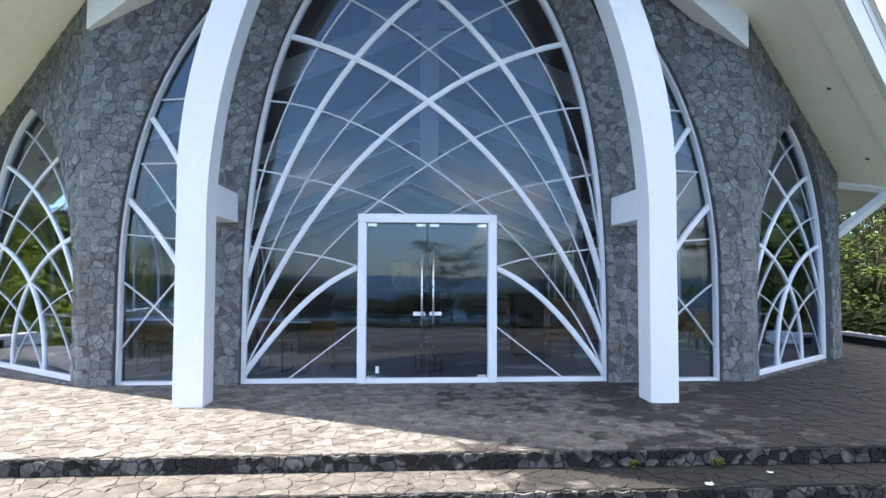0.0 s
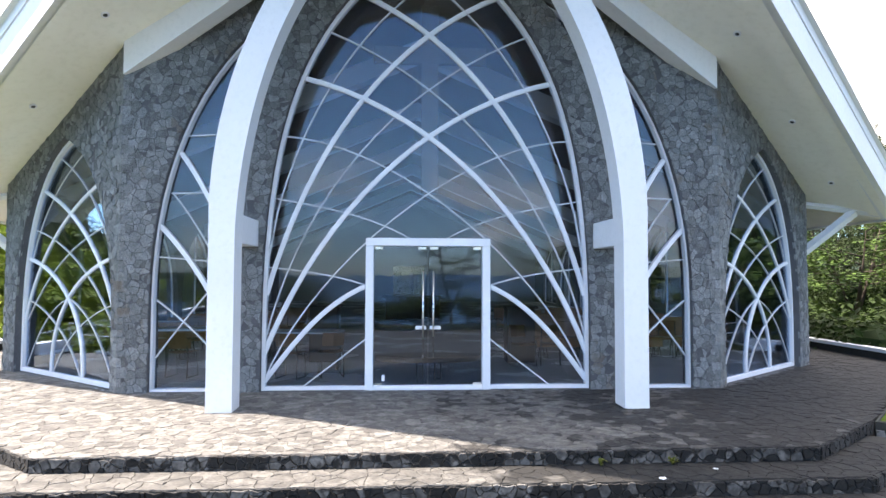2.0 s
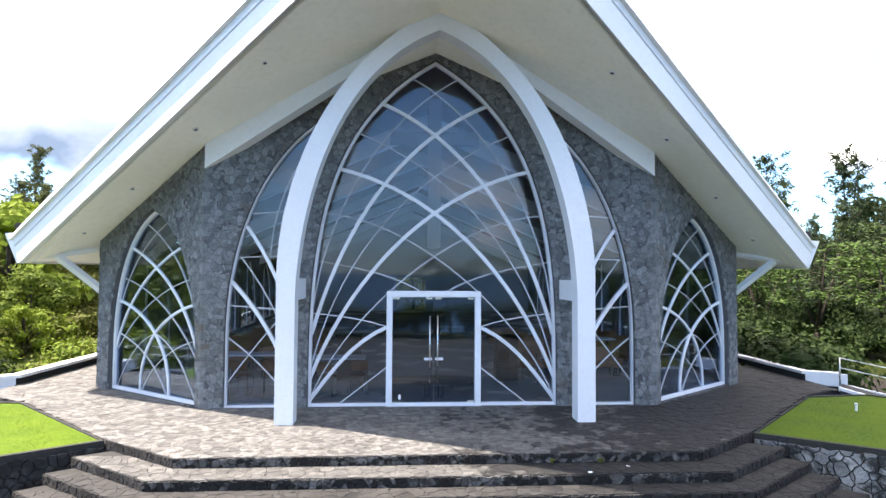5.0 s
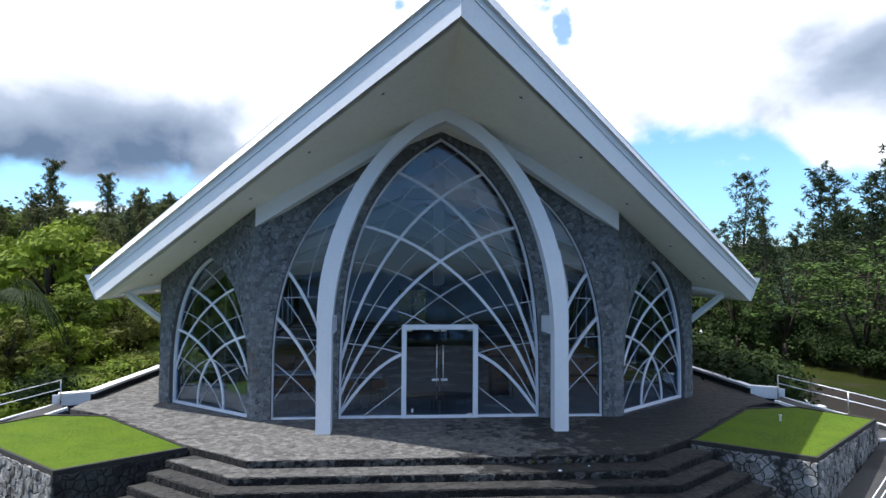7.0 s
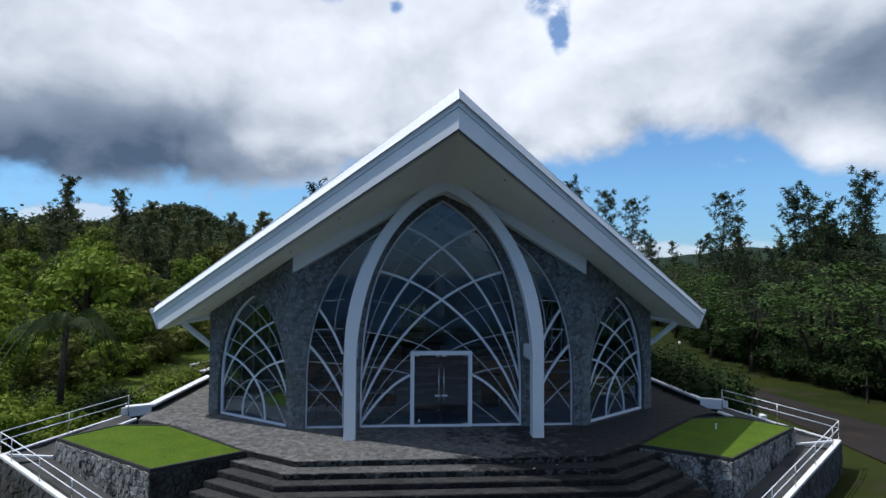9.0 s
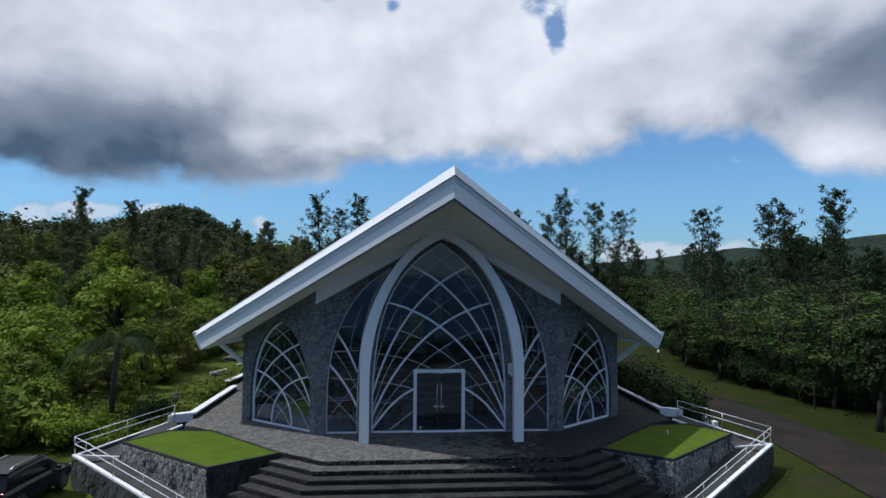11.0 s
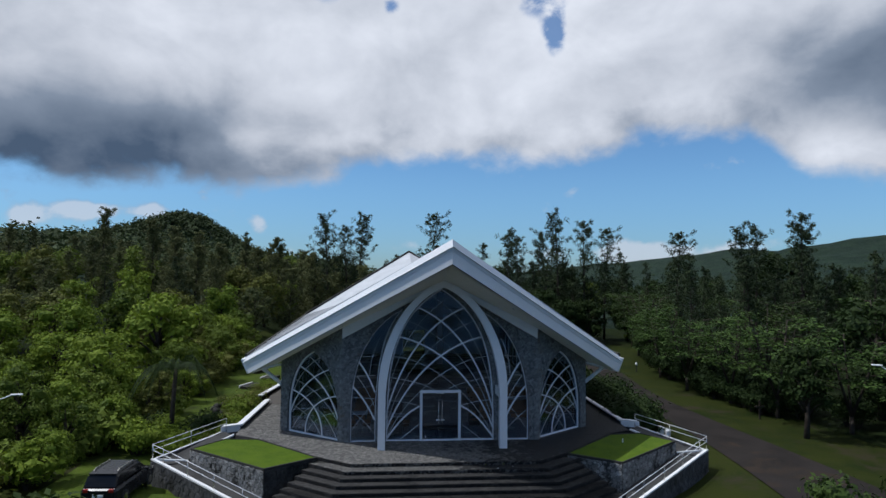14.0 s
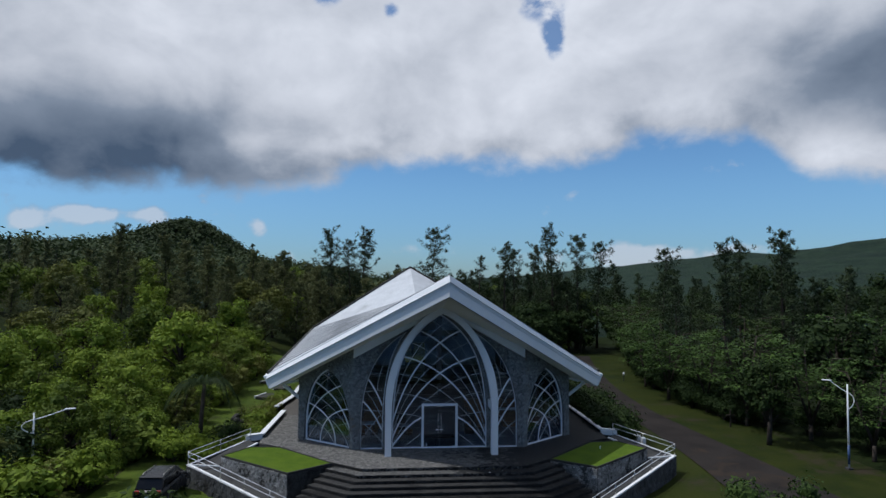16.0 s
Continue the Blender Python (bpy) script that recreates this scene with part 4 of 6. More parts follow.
def terrace():
    t = thing("terrace", "crazy paved stone terrace stained with moss, with shade painted in eastward", "terrace", kind="structure")
    half = step_half(0) + [(9.05, 0.86), (10.35, 1.55), (10.5, 9.0), (10.9, 36.0)]
    outl = [(-x, y) for x, y in half[::-1]] + half
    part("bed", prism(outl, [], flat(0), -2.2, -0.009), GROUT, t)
    floor = thing("floor", "pale polished tile floor inside the chapel", "floor", kind="structure")
    part("tiles", prism([(-8.0, 2.75), (-4.75, 0.2), (4.75, 0.2), (8.0, 2.75), (9.0, 33), (-9.0, 33)], [], flat(0), -0.02, 0.025), FLOOR_TILE, floor)
    # paving only where it is open to the sky
    core = [(-4.84, -0.12), (4.84, -0.12), (8.22, 2.52), (8.6, 9.0), (-8.6, 9.0), (-8.22, 2.52)]
    front_poly = [(-5.76, -2.44), (-4.22, -3.6), (4.22, -3.6), (5.76, -2.44), (9.05, 0.86), (10.35, 1.55), (10.5, 9.0), (-10.5, 9.0), (-10.35, 1.55), (-9.05, 0.86)]
    hull = [(-5.76, -2.44), (-4.22, -3.6), (4.22, -3.6), (5.76, -2.44), (10.4, 1.5), (10.5, 9.0), (-10.5, 9.0), (-10.4, 1.5)]
    cells = fit_cells(irregular_cells((-10.5, -3.6), (10.5, 9), 0.148, rng, 0.64, 0.95, 0.34), hull, [core])
    cells = [c for c in cells if inside((sum(p[0] for p in c) / len(c), sum(p[1] for p in c) / len(c)), front_poly)]
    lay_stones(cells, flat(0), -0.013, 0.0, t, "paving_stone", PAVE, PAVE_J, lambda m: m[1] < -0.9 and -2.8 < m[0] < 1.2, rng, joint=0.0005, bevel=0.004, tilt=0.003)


def steps():
    s = thing("steps", "wide flight of near-black stone steps with splayed ends", "steps", kind="structure")
    for i, d in enumerate(TREADS):
        z = -RISE * i
        e = step_half(d)
        outl = [(-x, y) for x, y in e[::-1]] + e
        if i:
            body = [(-5.0, -2.2), *outl, (5.0, -2.2)]
            part("tread", prism(body, [], flat(z), -0.5, -0.010), COPING, s)
            prev = step_half(TREADS[i - 1])
            back = [(-x, y) for x, y in prev[::-1]] + prev
            cells = fit_cells(irregular_cells((-7.8, e[0][1]), (7.8, e[1][1]), 0.17, rng, 0.60, 1.0, 0.32), outl, [])
            keep = []
            for c in cells:
                ins = [inside(p, back) for p in c]
                if all(ins):
                    continue
                keep.append(c)
            # first tread grey, the ones below it much darker
            if i < 5:
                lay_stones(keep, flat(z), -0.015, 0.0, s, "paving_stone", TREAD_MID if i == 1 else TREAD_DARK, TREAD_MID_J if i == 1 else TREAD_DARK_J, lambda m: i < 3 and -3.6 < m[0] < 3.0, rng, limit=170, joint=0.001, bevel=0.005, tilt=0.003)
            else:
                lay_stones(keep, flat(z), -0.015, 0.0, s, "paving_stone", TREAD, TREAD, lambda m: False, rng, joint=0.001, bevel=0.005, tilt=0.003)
        # riser faced with small stones
        for si, (p, q) in enumerate(zip(outl, outl[1:])):
            V, F = [], []
            L = math.dist(p, q)
            ux, uy = (q[0] - p[0]) / L, (q[1] - p[1]) / L
            nx, ny = uy, -ux
            pl = lambda a, b, dd, p=p, ux=ux, uy=uy, nx=nx, ny=ny: Vector((p[0] + ux * a + nx * dd, p[1] + uy * a + ny * dd, b))
            cs = fit_cells(irregular_cells((0, z - RISE), (L, z), 0.092, rng, 0.55, 1.0, 0.3), [(0, z - RISE), (L, z - RISE), (L, z - 0.012), (0, z - 0.012)], smallest=0.0012)
            for c in cs:
                v, f = stone(c, pl, -0.006, 0.018, rng, joint=0.003, bevel=0.006)
                F += [tuple(len(V) + j for j in g) for g in f]
                V += v
            # near-black stone except on the straight part of the top two risers
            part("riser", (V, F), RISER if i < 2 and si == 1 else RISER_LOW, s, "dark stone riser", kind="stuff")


def planters():
    for k in (1, -1):
        p = thing("planter", "raised lawn bed in a pale rubble stone retaining wall", "planter", "raised lawn beds")
        ring = [(5.78, -2.46), (7.84, -4.0), (11.88, -0.68), (10.75, 0.98), (9.08, 0.84)]
        ring = [(k * x, y) for x, y in ring]
        if k < 0:
            ring = ring[::-1]
        part("earth", prism(ring, [], flat(0), -2.2, -0.10), COPING, p)
        cx, cy = k * 8.7, -1.0
        inner = [(x + 0.10 * (cx - x) / math.dist((x, y), (cx, cy)), y + 0.10 * (cy - y) / math.dist((x, y), (cx, cy))) for x, y in ring]
        part("coping", prism(ring, [inner[::-1]], flat(0), -0.11, -0.02), COPING, p, "dark weathered coping")
        # turf: blades on a bed
        part("turf", prism(inner, [], flat(0), -0.12, -0.045), LAWN, p, "mown green lawn")
        V, F = [], []
        r2 = random.Random(3 + k)
        xs = [q[0] for q in inner]
        ys = [q[1] for q in inner]
        while len(F) < 13000:
            x, y = r2.uniform(min(xs), max(xs)), r2.uniform(min(ys), max(ys))
            if not inside((x, y), inner):
                continue
            a, h = r2.uniform(0, 6.28), r2.uniform(0.004, 0.016)
            c, s = math.cos(a) * 0.012, math.sin(a) * 0.012
            b = len(V)
            V += [(x - c, y - s, -0.05), (x + c, y + s, -0.05), (x + r2.uniform(-0.03, 0.03), y + r2.uniform(-0.03, 0.03), -0.05 + h)]
            F.append((b, b + 1, b + 2))
        part("grass", (V, F), LAWN, p, kind="stuff")
        for (x0, y0), (x1, y1), nm in ((ring[0], ring[1], 0), (ring[1], ring[2], 1), (ring[2], ring[3], 2), (ring[3], ring[4], 3)):
            L = math.dist((x0, y0), (x1, y1))
            ux, uy = (x1 - x0) / L, (y1 - y0) / L
            pl = lambda a, b, dd, x0=x0, y0=y0, ux=ux, uy=uy: Vector((x0 + ux * a + uy * dd, y0 + uy * a - ux * dd, b))
            cs = fit_cells(irregular_cells((0, -2.0), (L, -0.1), 0.165, rng, 0.58, 0.95, 0.34), [(0, -2.0), (L, -2.0), (L, -0.115), (0, -0.115)])
            # west bed's face beside the steps takes the much darker rubble
            dark_face = k < 0 and nm == 3
            lay_stones(cs, pl, -0.03, 0.03, p, "stone", DARK_RUBBLE if dark_face else RUBBLE, DARK_RUBBLE if dark_face else RUBBLE_J, lambda m: m[1] > -1.3, rng, limit=75, joint=0.007, bevel=0.010, tilt=0.014)


def parapets():
    for k in (1, -1):
        w = thing("parapet", "low parapet wall with a white painted cap beside the terrace", "parapet", "low parapets", kind="structure")
        runs = [[(11.2, 2.55), (10.45, 2.95), (10.45, 9.0), (10.75, 36.0)]] if k > 0 else [[(11.2, 2.55), (10.45, 2.95), (10.25, 9.4)], [(11.0, 10.8), (10.45, 14.6), (10.75, 36.0)]]
        for run in runs:
            path = [(k * x, y) for x, y in run]
            part("wall_body", ribbon(bmesh.new(), path, 0.16, flat(0), -1.6, 0.17), COPING, w, "dark stained wall")
            part("cap", ribbon(bmesh.new(), path, 0.24 if k > 0 else 0.32, flat(0), 0.17, 0.25), WHITE, w, "white cap")
        end = [(k * 11.3, 2.42), (k * 10.42, 2.86)]
        part("end_panel", ribbon(bmesh.new(), end, 0.06, flat(0), -0.12, 0.22), WHITE, w, "white end panel")


def ramps():
    for k in (1, -1):
        r = thing("ramp", "concrete access ramp with white capped wall beside the planter", "ramp", "access ramps", kind="structure")
        K = lambda x, y, z: Vector((k * x, y, z))
        # upper flight, landing, lower flight
        def slab(pts, drop=1.6):
            bm = bmesh.new()
            top = [bm.verts.new(K(*p)) for p in pts]
            bot = [bm.verts.new(K(p[0], p[1], p[2] - drop)) for p in pts]
            bm.faces.new(top), bm.faces.new(bot[::-1])
            n = len(pts)
            for i in range(n):
                bm.faces.new((top[i], top[(i + 1) % n], bot[(i + 1) % n], bot[i]))
            return bm
        dirv = Vector((-4.04, -3.32)).normalized()
        part("upper_flight", slab([(10.4, 1.5, -0.03), (11.2, 2.5, -0.03), (13.2, 0.9, -0.62), (12.1, -0.5, -0.62)]), CONCRETE, r)
        part("landing", slab([(11.9, -0.7, -0.66), (12.1, -0.5, -0.62), (13.2, 0.9, -0.62), (13.75, -0.30, -0.66), (13.1, -1.0, -0.66)]), CONCRETE, r)
        a, b = Vector((11.95, -0.72)), Vector((13.65, -0.45))
        L = 11.5
        a2, b2 = a + dirv * L, b + dirv * L
        part("lower_flight", slab([(a.x, a.y, -0.66), (b.x, b.y, -0.66), (b2.x, b2.y, -1.96), (a2.x, a2.y, -1.96)], 0.5), CONCRETE, r)
        # outer wall with white cap, sloping with the ramp
        def sloping(p, q, zp, zq, w, lo, hi):
            bm = bmesh.new()
            d = (Vector(q) - Vector(p)).normalized()
            nn = Vector((-d.y, d.x)) * w / 2
            vs = []
            for (x, y), z in ((p, zp), (q, zq)):
                for s in (1, -1):
                    for h in (lo, hi):
                        vs.append(bm.verts.new(K(x + s * nn.x, y + s * nn.y, (z + h) if h > -1 else -2.1)))
            for f in ((0, 1, 3, 2), (4, 6, 7, 5), (0, 4, 5, 1), (2, 3, 7, 6), (1, 5, 7, 3), (0, 2, 6, 4)):
                bm.faces.new([vs[i] for i in f])
            return bm
        c0, c1, c2 = (13.75, -0.30), (13.0, -1.0), tuple(Vector((13.0, -1.0)) + dirv * 10.0)
        for p, q, zp, zq in ((c0, c1, -0.62, -0.66), (c1, c2, -0.66, -1.80), ((11.3, 2.5), (13.75, -0.25), -0.08, -0.64)):
            wide = 0.15 if p != (11.3, 2.5) else 0.09
            part("outer_wall", sloping(p, q, zp, zq, wide - 0.03, -2, -0.02), COPING, r, "dark mortar core")
            part("cap", sloping(p, q, zp, zq, wide, -0.02, 0.05 if wide > 0.1 else 0.02), WHITE, r, "white cap")
            L = math.dist(p, q)
            ux, uy = (q[0] - p[0]) / L, (q[1] - p[1]) / L
            ox, oy = (-uy, ux) if (-uy) * 0.634 + ux * (-0.773) > 0 else (uy, -ux)
            pl = lambda a, b, dd, p=p, ux=ux, uy=uy, ox=ox, oy=oy: K(p[0] + ux * a + ox * dd, p[1] + uy * a + oy * dd, b)
            cs = fit_cells(irregular_cells((0, -2.0), (L, -0.05), 0.24, rng, 0.44, 0.9), [(0, -2.0), (L, -2.0), (L, zq - 0.03), (0, zp - 0.03)])
            lay_stones(cs, pl, 0.05, 0.085, r, "stone", RAMP_STONE, RAMP_STONE, lambda m: False, rng, joint=0.006, bevel=0.010, tilt=0.012)
        part("curb", sloping((10.45, 1.6), (11.5, 0.25), 0.0, -0.30, 0.10, -0.06, 0.04), WHITE, r, "white curb")
        part("curb", sloping((12.0, -0.6), (13.7, -0.35), -0.64, -0.62, 0.08, -0.06, 0.05), WHITE, r, "white curb")
        # handrails: two bars on posts
        h = thing("handrail", "white painted pipe handrail with two bars along the ramp", "handrail", "ramp handrails")
        lines = [[(11.0, 2.3, 0.0), (13.75, -0.28, -0.60)], [(13.70, -0.36, -0.60), (13.0, -1.0, -0.64), tuple(Vector((13.0, -1.0)) + dirv * 9.6) + (-1.74,)]]
        for ln in lines:
            for hh in (0.42, 0.68):
                part("rail", tube(bmesh.new(), [K(*p) + Vector((0, 0, hh)) for p in ln], 0.0135, 8), WHITE_TRIM, h, smooth=True)
            for p, q in zip(ln, ln[1:]):
                n = max(1, int(math.dist(p, q) / 1.7))
                for i in range(n + (q is ln[-1])):
                    m = Vector(p).lerp(Vector(q), i / n)
                    part("post", tube(bmesh.new(), [K(*m) + Vector((0, 0, -0.05)), K(*m) + Vector((0, 0, 0.69))], 0.018, 8), STEEL, h, smooth=True)


terrace()
steps()
planters()
parapets()
ramps()

# ---- ground, road ----
def smooth(a, b, v):
    t = max(0.0, min(1.0, (v - a) / (b - a)))
    return t * t * (3 - 2 * t)


def ground_z(x, y):
    z = -1.98 + 0.50 * smooth(11.5, 15.5, x)
    left = smooth(-12, -24, x)
    z += left * (0.095 * max(0, -x - 22) * math.exp(-max(0, -x - 120) / 200) + 0.075 * max(0, min(y, 160) - 12))
    # lawn that rises to the outer wall of the west ramp
    off = max(-0.635 * (x + 13) - 0.773 * (y + 1), -x - 13.7)
    z += 0.8 * smooth(0.05, 1.1, off) * smooth(-9.5, -4, y) * smooth(9, 2, y) * smooth(-30, -22, x)
    # grassy bank beside the west parapet
    z += 0.95 * smooth(-10.6, -12.2, x) * smooth(2.0, 9.0, y) * smooth(70, 45, y)
    back = smooth(50, 80, y)
    z += back * (1 - left) * (0.05 * (min(y, 200) - 50)) * smooth(60, 10, x)
    far = math.hypot(x, y)
    z += 17 * math.exp(-((x + 104) ** 2 + (y - 300) ** 2 * 0.5) / 620) + 8 * math.exp(-((x + 136) ** 2 / 900 + (y - 310) ** 2 / 2500))
    z -= 7 * smooth(-38, -58, y)
    # distant wooded ridge
    if far > 400:
        z += 150 * smooth(450, 1500, y) * smooth(150, 1900, x) * smooth(6000, 2500, far) * (1 + 0.30 * noise.noise(Vector((x * 0.0035, y * 0.0035, 5))) + 0.10 * noise.noise(Vector((x * 0.013, y * 0.013, 2))))
        z -= 8 * smooth(500, 900, far)
    if far < 200:
        z += 0.25 * noise.noise(Vector((x * 0.07, y * 0.07, 0))) * smooth(16, 40, abs(x) + max(0, -y - 12))
    return z


def ground():
    n = 240
    ax = [math.copysign(12 * (math.exp(abs(t) * 6.0) - 1) / 1.0, t) for t in (i / n * 2 - 1 for i in range(n + 1))]
    V = [(x, y + 10, ground_z(x, y + 10)) for y in ax for x in ax]
    F = [(j * (n + 1) + i, j * (n + 1) + i + 1, (j + 1) * (n + 1) + i + 1, (j + 1) * (n + 1) + i) for j in range(n) for i in range(n)]
    g = part("ground", (V, F), GRASS, None, smooth=True)
    for m in (SOIL, FOREST, SUNLIT_GRASS):
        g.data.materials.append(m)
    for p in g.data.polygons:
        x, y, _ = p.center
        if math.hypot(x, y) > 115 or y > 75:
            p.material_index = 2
        # strip west of the chapel gets the lit copy of the grass
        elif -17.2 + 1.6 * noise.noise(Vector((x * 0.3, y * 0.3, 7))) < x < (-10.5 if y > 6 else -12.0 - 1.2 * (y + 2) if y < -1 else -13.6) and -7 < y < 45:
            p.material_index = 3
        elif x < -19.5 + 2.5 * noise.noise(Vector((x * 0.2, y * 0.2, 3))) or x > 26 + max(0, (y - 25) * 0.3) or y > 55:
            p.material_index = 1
    tagged(g, "grassy ground that rises to wooded hills", "ground", kind="structure")


def road():
    left = bezier((13.6, -14), (15.0, -4), (16.6, 4), (16.3, 14), 20) + bezier((16.3, 14), (16.2, 22), (18, 34), (23, 52), 12)[1:]
    right = bezier((20.0, -14), (20.7, -2), (19.4, 6), (19.3, 14), 20) + bezier((19.3, 14), (19.2, 22), (21, 34), (26, 52), 12)[1:]
    V, F = [], []
    for (a, b), (c, d) in zip(left, right):
        for t in (0, 0.33, 0.66, 1):
            x, y = a + (c - a) * t, b + (d - b) * t
            V.append((x, y, ground_z(x, y) + 0.03 + 0.02 * math.sin(t * math.pi)))
    n = len(left)
    F = [(4 * i + j, 4 * i + j + 1, 4 * i + j + 5, 4 * i + j + 4) for i in range(n - 1) for j in range(3)]
    tagged(part("road", (V, F), ASPHALT), "worn grey asphalt road curving past the chapel", "road", kind="structure")


def forecourt():
    bm = prism([(-11, -32), (13.4, -32), (13.4, -8.6), (-11, -8.6)], [], lambda a, b, d: Vector((a, b, -1.94 + d)), -0.2, 0.0)
    tagged(part("pavement", bm, CONCRETE), "worn concrete forecourt below the steps", "pavement", kind="structure")
    bm = prism([(-4500, -4500), (4500, -4500), (4500, -47), (-4500, -47)], [], lambda a, b, d: Vector((a, b, -5.2 + d)), -0.1, 0.0)
    tagged(part("water", bm, WATER), "dark blue sea in front of the chapel", "sea", kind="structure")


ground()
road()
forecourt()


# ---- trees ----
def leaf_cloud(centres, count, spread, size, r, droop=0.0, long=1.0):
    """Leaves round clump centres; each one a small bent blade."""
    V, F = [], []
    for c, sc in centres:
        for _ in range(count):
            d = Vector((r.gauss(0, 1), r.gauss(0, 1), r.gauss(0, 0.7)))
            d = d.normalized() * (r.random() ** 0.4)
            p = c + d * spread * sc
            s = size * r.uniform(0.6, 1.3)
            n = Vector((r.gauss(0, 0.5), r.gauss(0, 0.5), 0.8)) + d * 1.1
            n.normalize()
            u = n.orthogonal().normalized()
            u = Matrix.Rotation(r.uniform(0, 6.28), 3, n) @ u
            if droop:
                u = (u * (1 - droop) + Vector((0, 0, -1)) * droop + d * 0.4).normalized()
            w = n.cross(u).normalized()
            a = p - u * s * 0.5 * long
            b = p + u * s * 0.5 * long - n * s * 0.12
            k = len(V)
            V += [a, p + w * s * 0.30, b, p - w * s * 0.30]
            F.append((k, k + 1, k + 2, k + 3))
    return V, F


def lobed_crown(lobes, count, size, r, squash=0.8):
    """A dense crown: leaves on the skin of uneven lobes, facing outwards, over added solid lumps that block light."""
    V, F = [], []
    for c, lr in lobes:
        bumps = [(Vector((r.gauss(0, 1), r.gauss(0, 1), r.gauss(0.2, 0.8))).normalized(), r.uniform(0.10, 0.34)) for _ in range(9)]
        def skin(d):
            return lr * (0.74 + max(h * max(0.0, d.dot(q)) ** 6 for q, h in bumps))
        # hidden lump added to stop light, so gaps between leaves go dark
        bm = bmesh.new()
        bmesh.ops.create_icosphere(bm, subdivisions=1, radius=1)
        base = len(V)
        for v in bm.verts:
            d = v.co.normalized()
            p = c + d * skin(d) * 0.58
            V.append(Vector((p.x, p.y, c.z + (p.z - c.z) * squash)))
        F += [tuple(base + v.index for v in f.verts) for f in bm.faces]
        bm.free()
        for _ in range(int(0.67 * count * (lr ** 2))):
            d = Vector((r.gauss(0, 1), r.gauss(0, 1), r.gauss(0.15, 0.95))).normalized()
            p = c + d * skin(d) * (r.uniform(0.80, 1.08) if r.random() < 0.85 else r.uniform(1.05, 1.4))
            p.z = c.z + (p.z - c.z) * squash
            s = 1.15 * size * r.uniform(0.6, 1.35)
            n = (d * 1.0 + Vector((r.gauss(0, 0.45), r.gauss(0, 0.45), 0.35 + r.gauss(0, 0.35)))).normalized()
            u = Matrix.Rotation(r.uniform(0, 6.28), 3, n) @ n.orthogonal().normalized()
            w = n.cross(u).normalized()
            k = len(V)
            V += [p - u * s * 0.55, p + w * s * 0.32, p + u * s * 0.55 - n * s * 0.15, p - w * s * 0.32]
            F.append((k, k + 1, k + 2, k + 3))
    return V, F


def broad_tree(seed, height, radius, mat, leaf=0.34, count=190, bare=0.12, label="leafy green broadleaf tree with a dense uneven crown"):
    r = random.Random(seed)
    t = thing("tree", label, "tree", "trees of the wood")
    bm = bmesh.new()
    tip = Vector((r.uniform(-0.4, 0.4), r.uniform(-0.4, 0.4), height * 0.8))
    trunk = [Vector((0, 0, -0.4)), Vector((0.1, 0, height * 0.25)), tip * 0.6, tip]
    tube(bm, trunk, [0.20, 0.16, 0.11, 0.03], 7)
    part("trunk", bm, BARK, t, smooth=True)
    bm = bmesh.new()
    lobes = []
    n = 14
    for i in range(n):
        a = i * 2.4 + r.uniform(-0.6, 0.6)
        h = (i + 0.5) / n
        prof = math.sin(math.pi * min(1, 0.28 + 0.62 * h)) ** 0.8
        rad = radius * prof * r.uniform(0.30, 0.80)
        lobes.append((Vector((rad * math.cos(a), rad * math.sin(a), height * (bare + 0.14 + (0.74 - bare) * h))), radius * r.uniform(0.24, 0.44)))
    for c, _ in lobes:
        s = Vector((0, 0, max(height * 0.12, c.z * 0.55)))
        tube(bm, [s, s.lerp(c, 0.55) + Vector((0, 0, 0.2)), c], [0.08, 0.05, 0.02], 5)
    part("branchwork", bm, BARK, t, smooth=True, kind="stuff")
    part("crown", lobed_crown(lobes, count, leaf, r), mat, t)
    return t


def feathery_tree(seed, height, radius, low=0.18, n=44, leaves=12, mat=None, taper=0.80, label="tall slender feathery tree with dark drooping sprays"):
    """A slender trunk with rising, uneven limbs that carry small hanging tufts, wispy at the tip."""
    r = random.Random(seed)
    t = thing("casuarina", label, "tree", "tall feathery trees")
    bm = bmesh.new()
    lean = Vector((r.uniform(-0.9, 0.9), r.uniform(-0.9, 0.9), 0))
    def axis(f):
        return Vector((0, 0, -0.4)) + Vector((0, 0, height + 0.4)) * f + lean * f * f
    tube(bm, [axis(f) for f in (0, 0.3, 0.6, 0.85, 1)], [0.20, 0.15, 0.09, 0.04, 0.012], 7)
    part("trunk", bm, BARK, t, smooth=True)
    bm = bmesh.new()
    centres = [(axis(0.985), 0.45), (axis(0.955), 0.6)]
    for i in range(n):
        g = (i + r.random()) / n
        f = low + (0.97 - low) * g ** 0.9
        a = r.uniform(0, 6.28)
        rad = radius * (1.0 - taper * g) * r.choice((0.35, 0.6, 0.8, 1.0, 1.35))
        base = axis(f)
        end = base + Vector((math.cos(a) * rad, math.sin(a) * rad, rad * r.uniform(0.35, 1.1)))
        tube(bm, [base, end], [0.026, 0.006], 3)
        for q in (0.45, 0.72, 1.0):
            c = base.lerp(end, q) + Vector((r.gauss(0, 0.12), r.gauss(0, 0.12), r.gauss(0, 0.14)))
            centres.append((c, (1.0 - 0.45 * g) * r.uniform(0.55, 1.15)))
    part("branchwork", bm, BARK, t, kind="stuff")
    part("crown", leaf_cloud(centres, leaves, 0.62, 0.165, r, 0.3, 3.2), mat or LEAF_PINE, t)
    return t


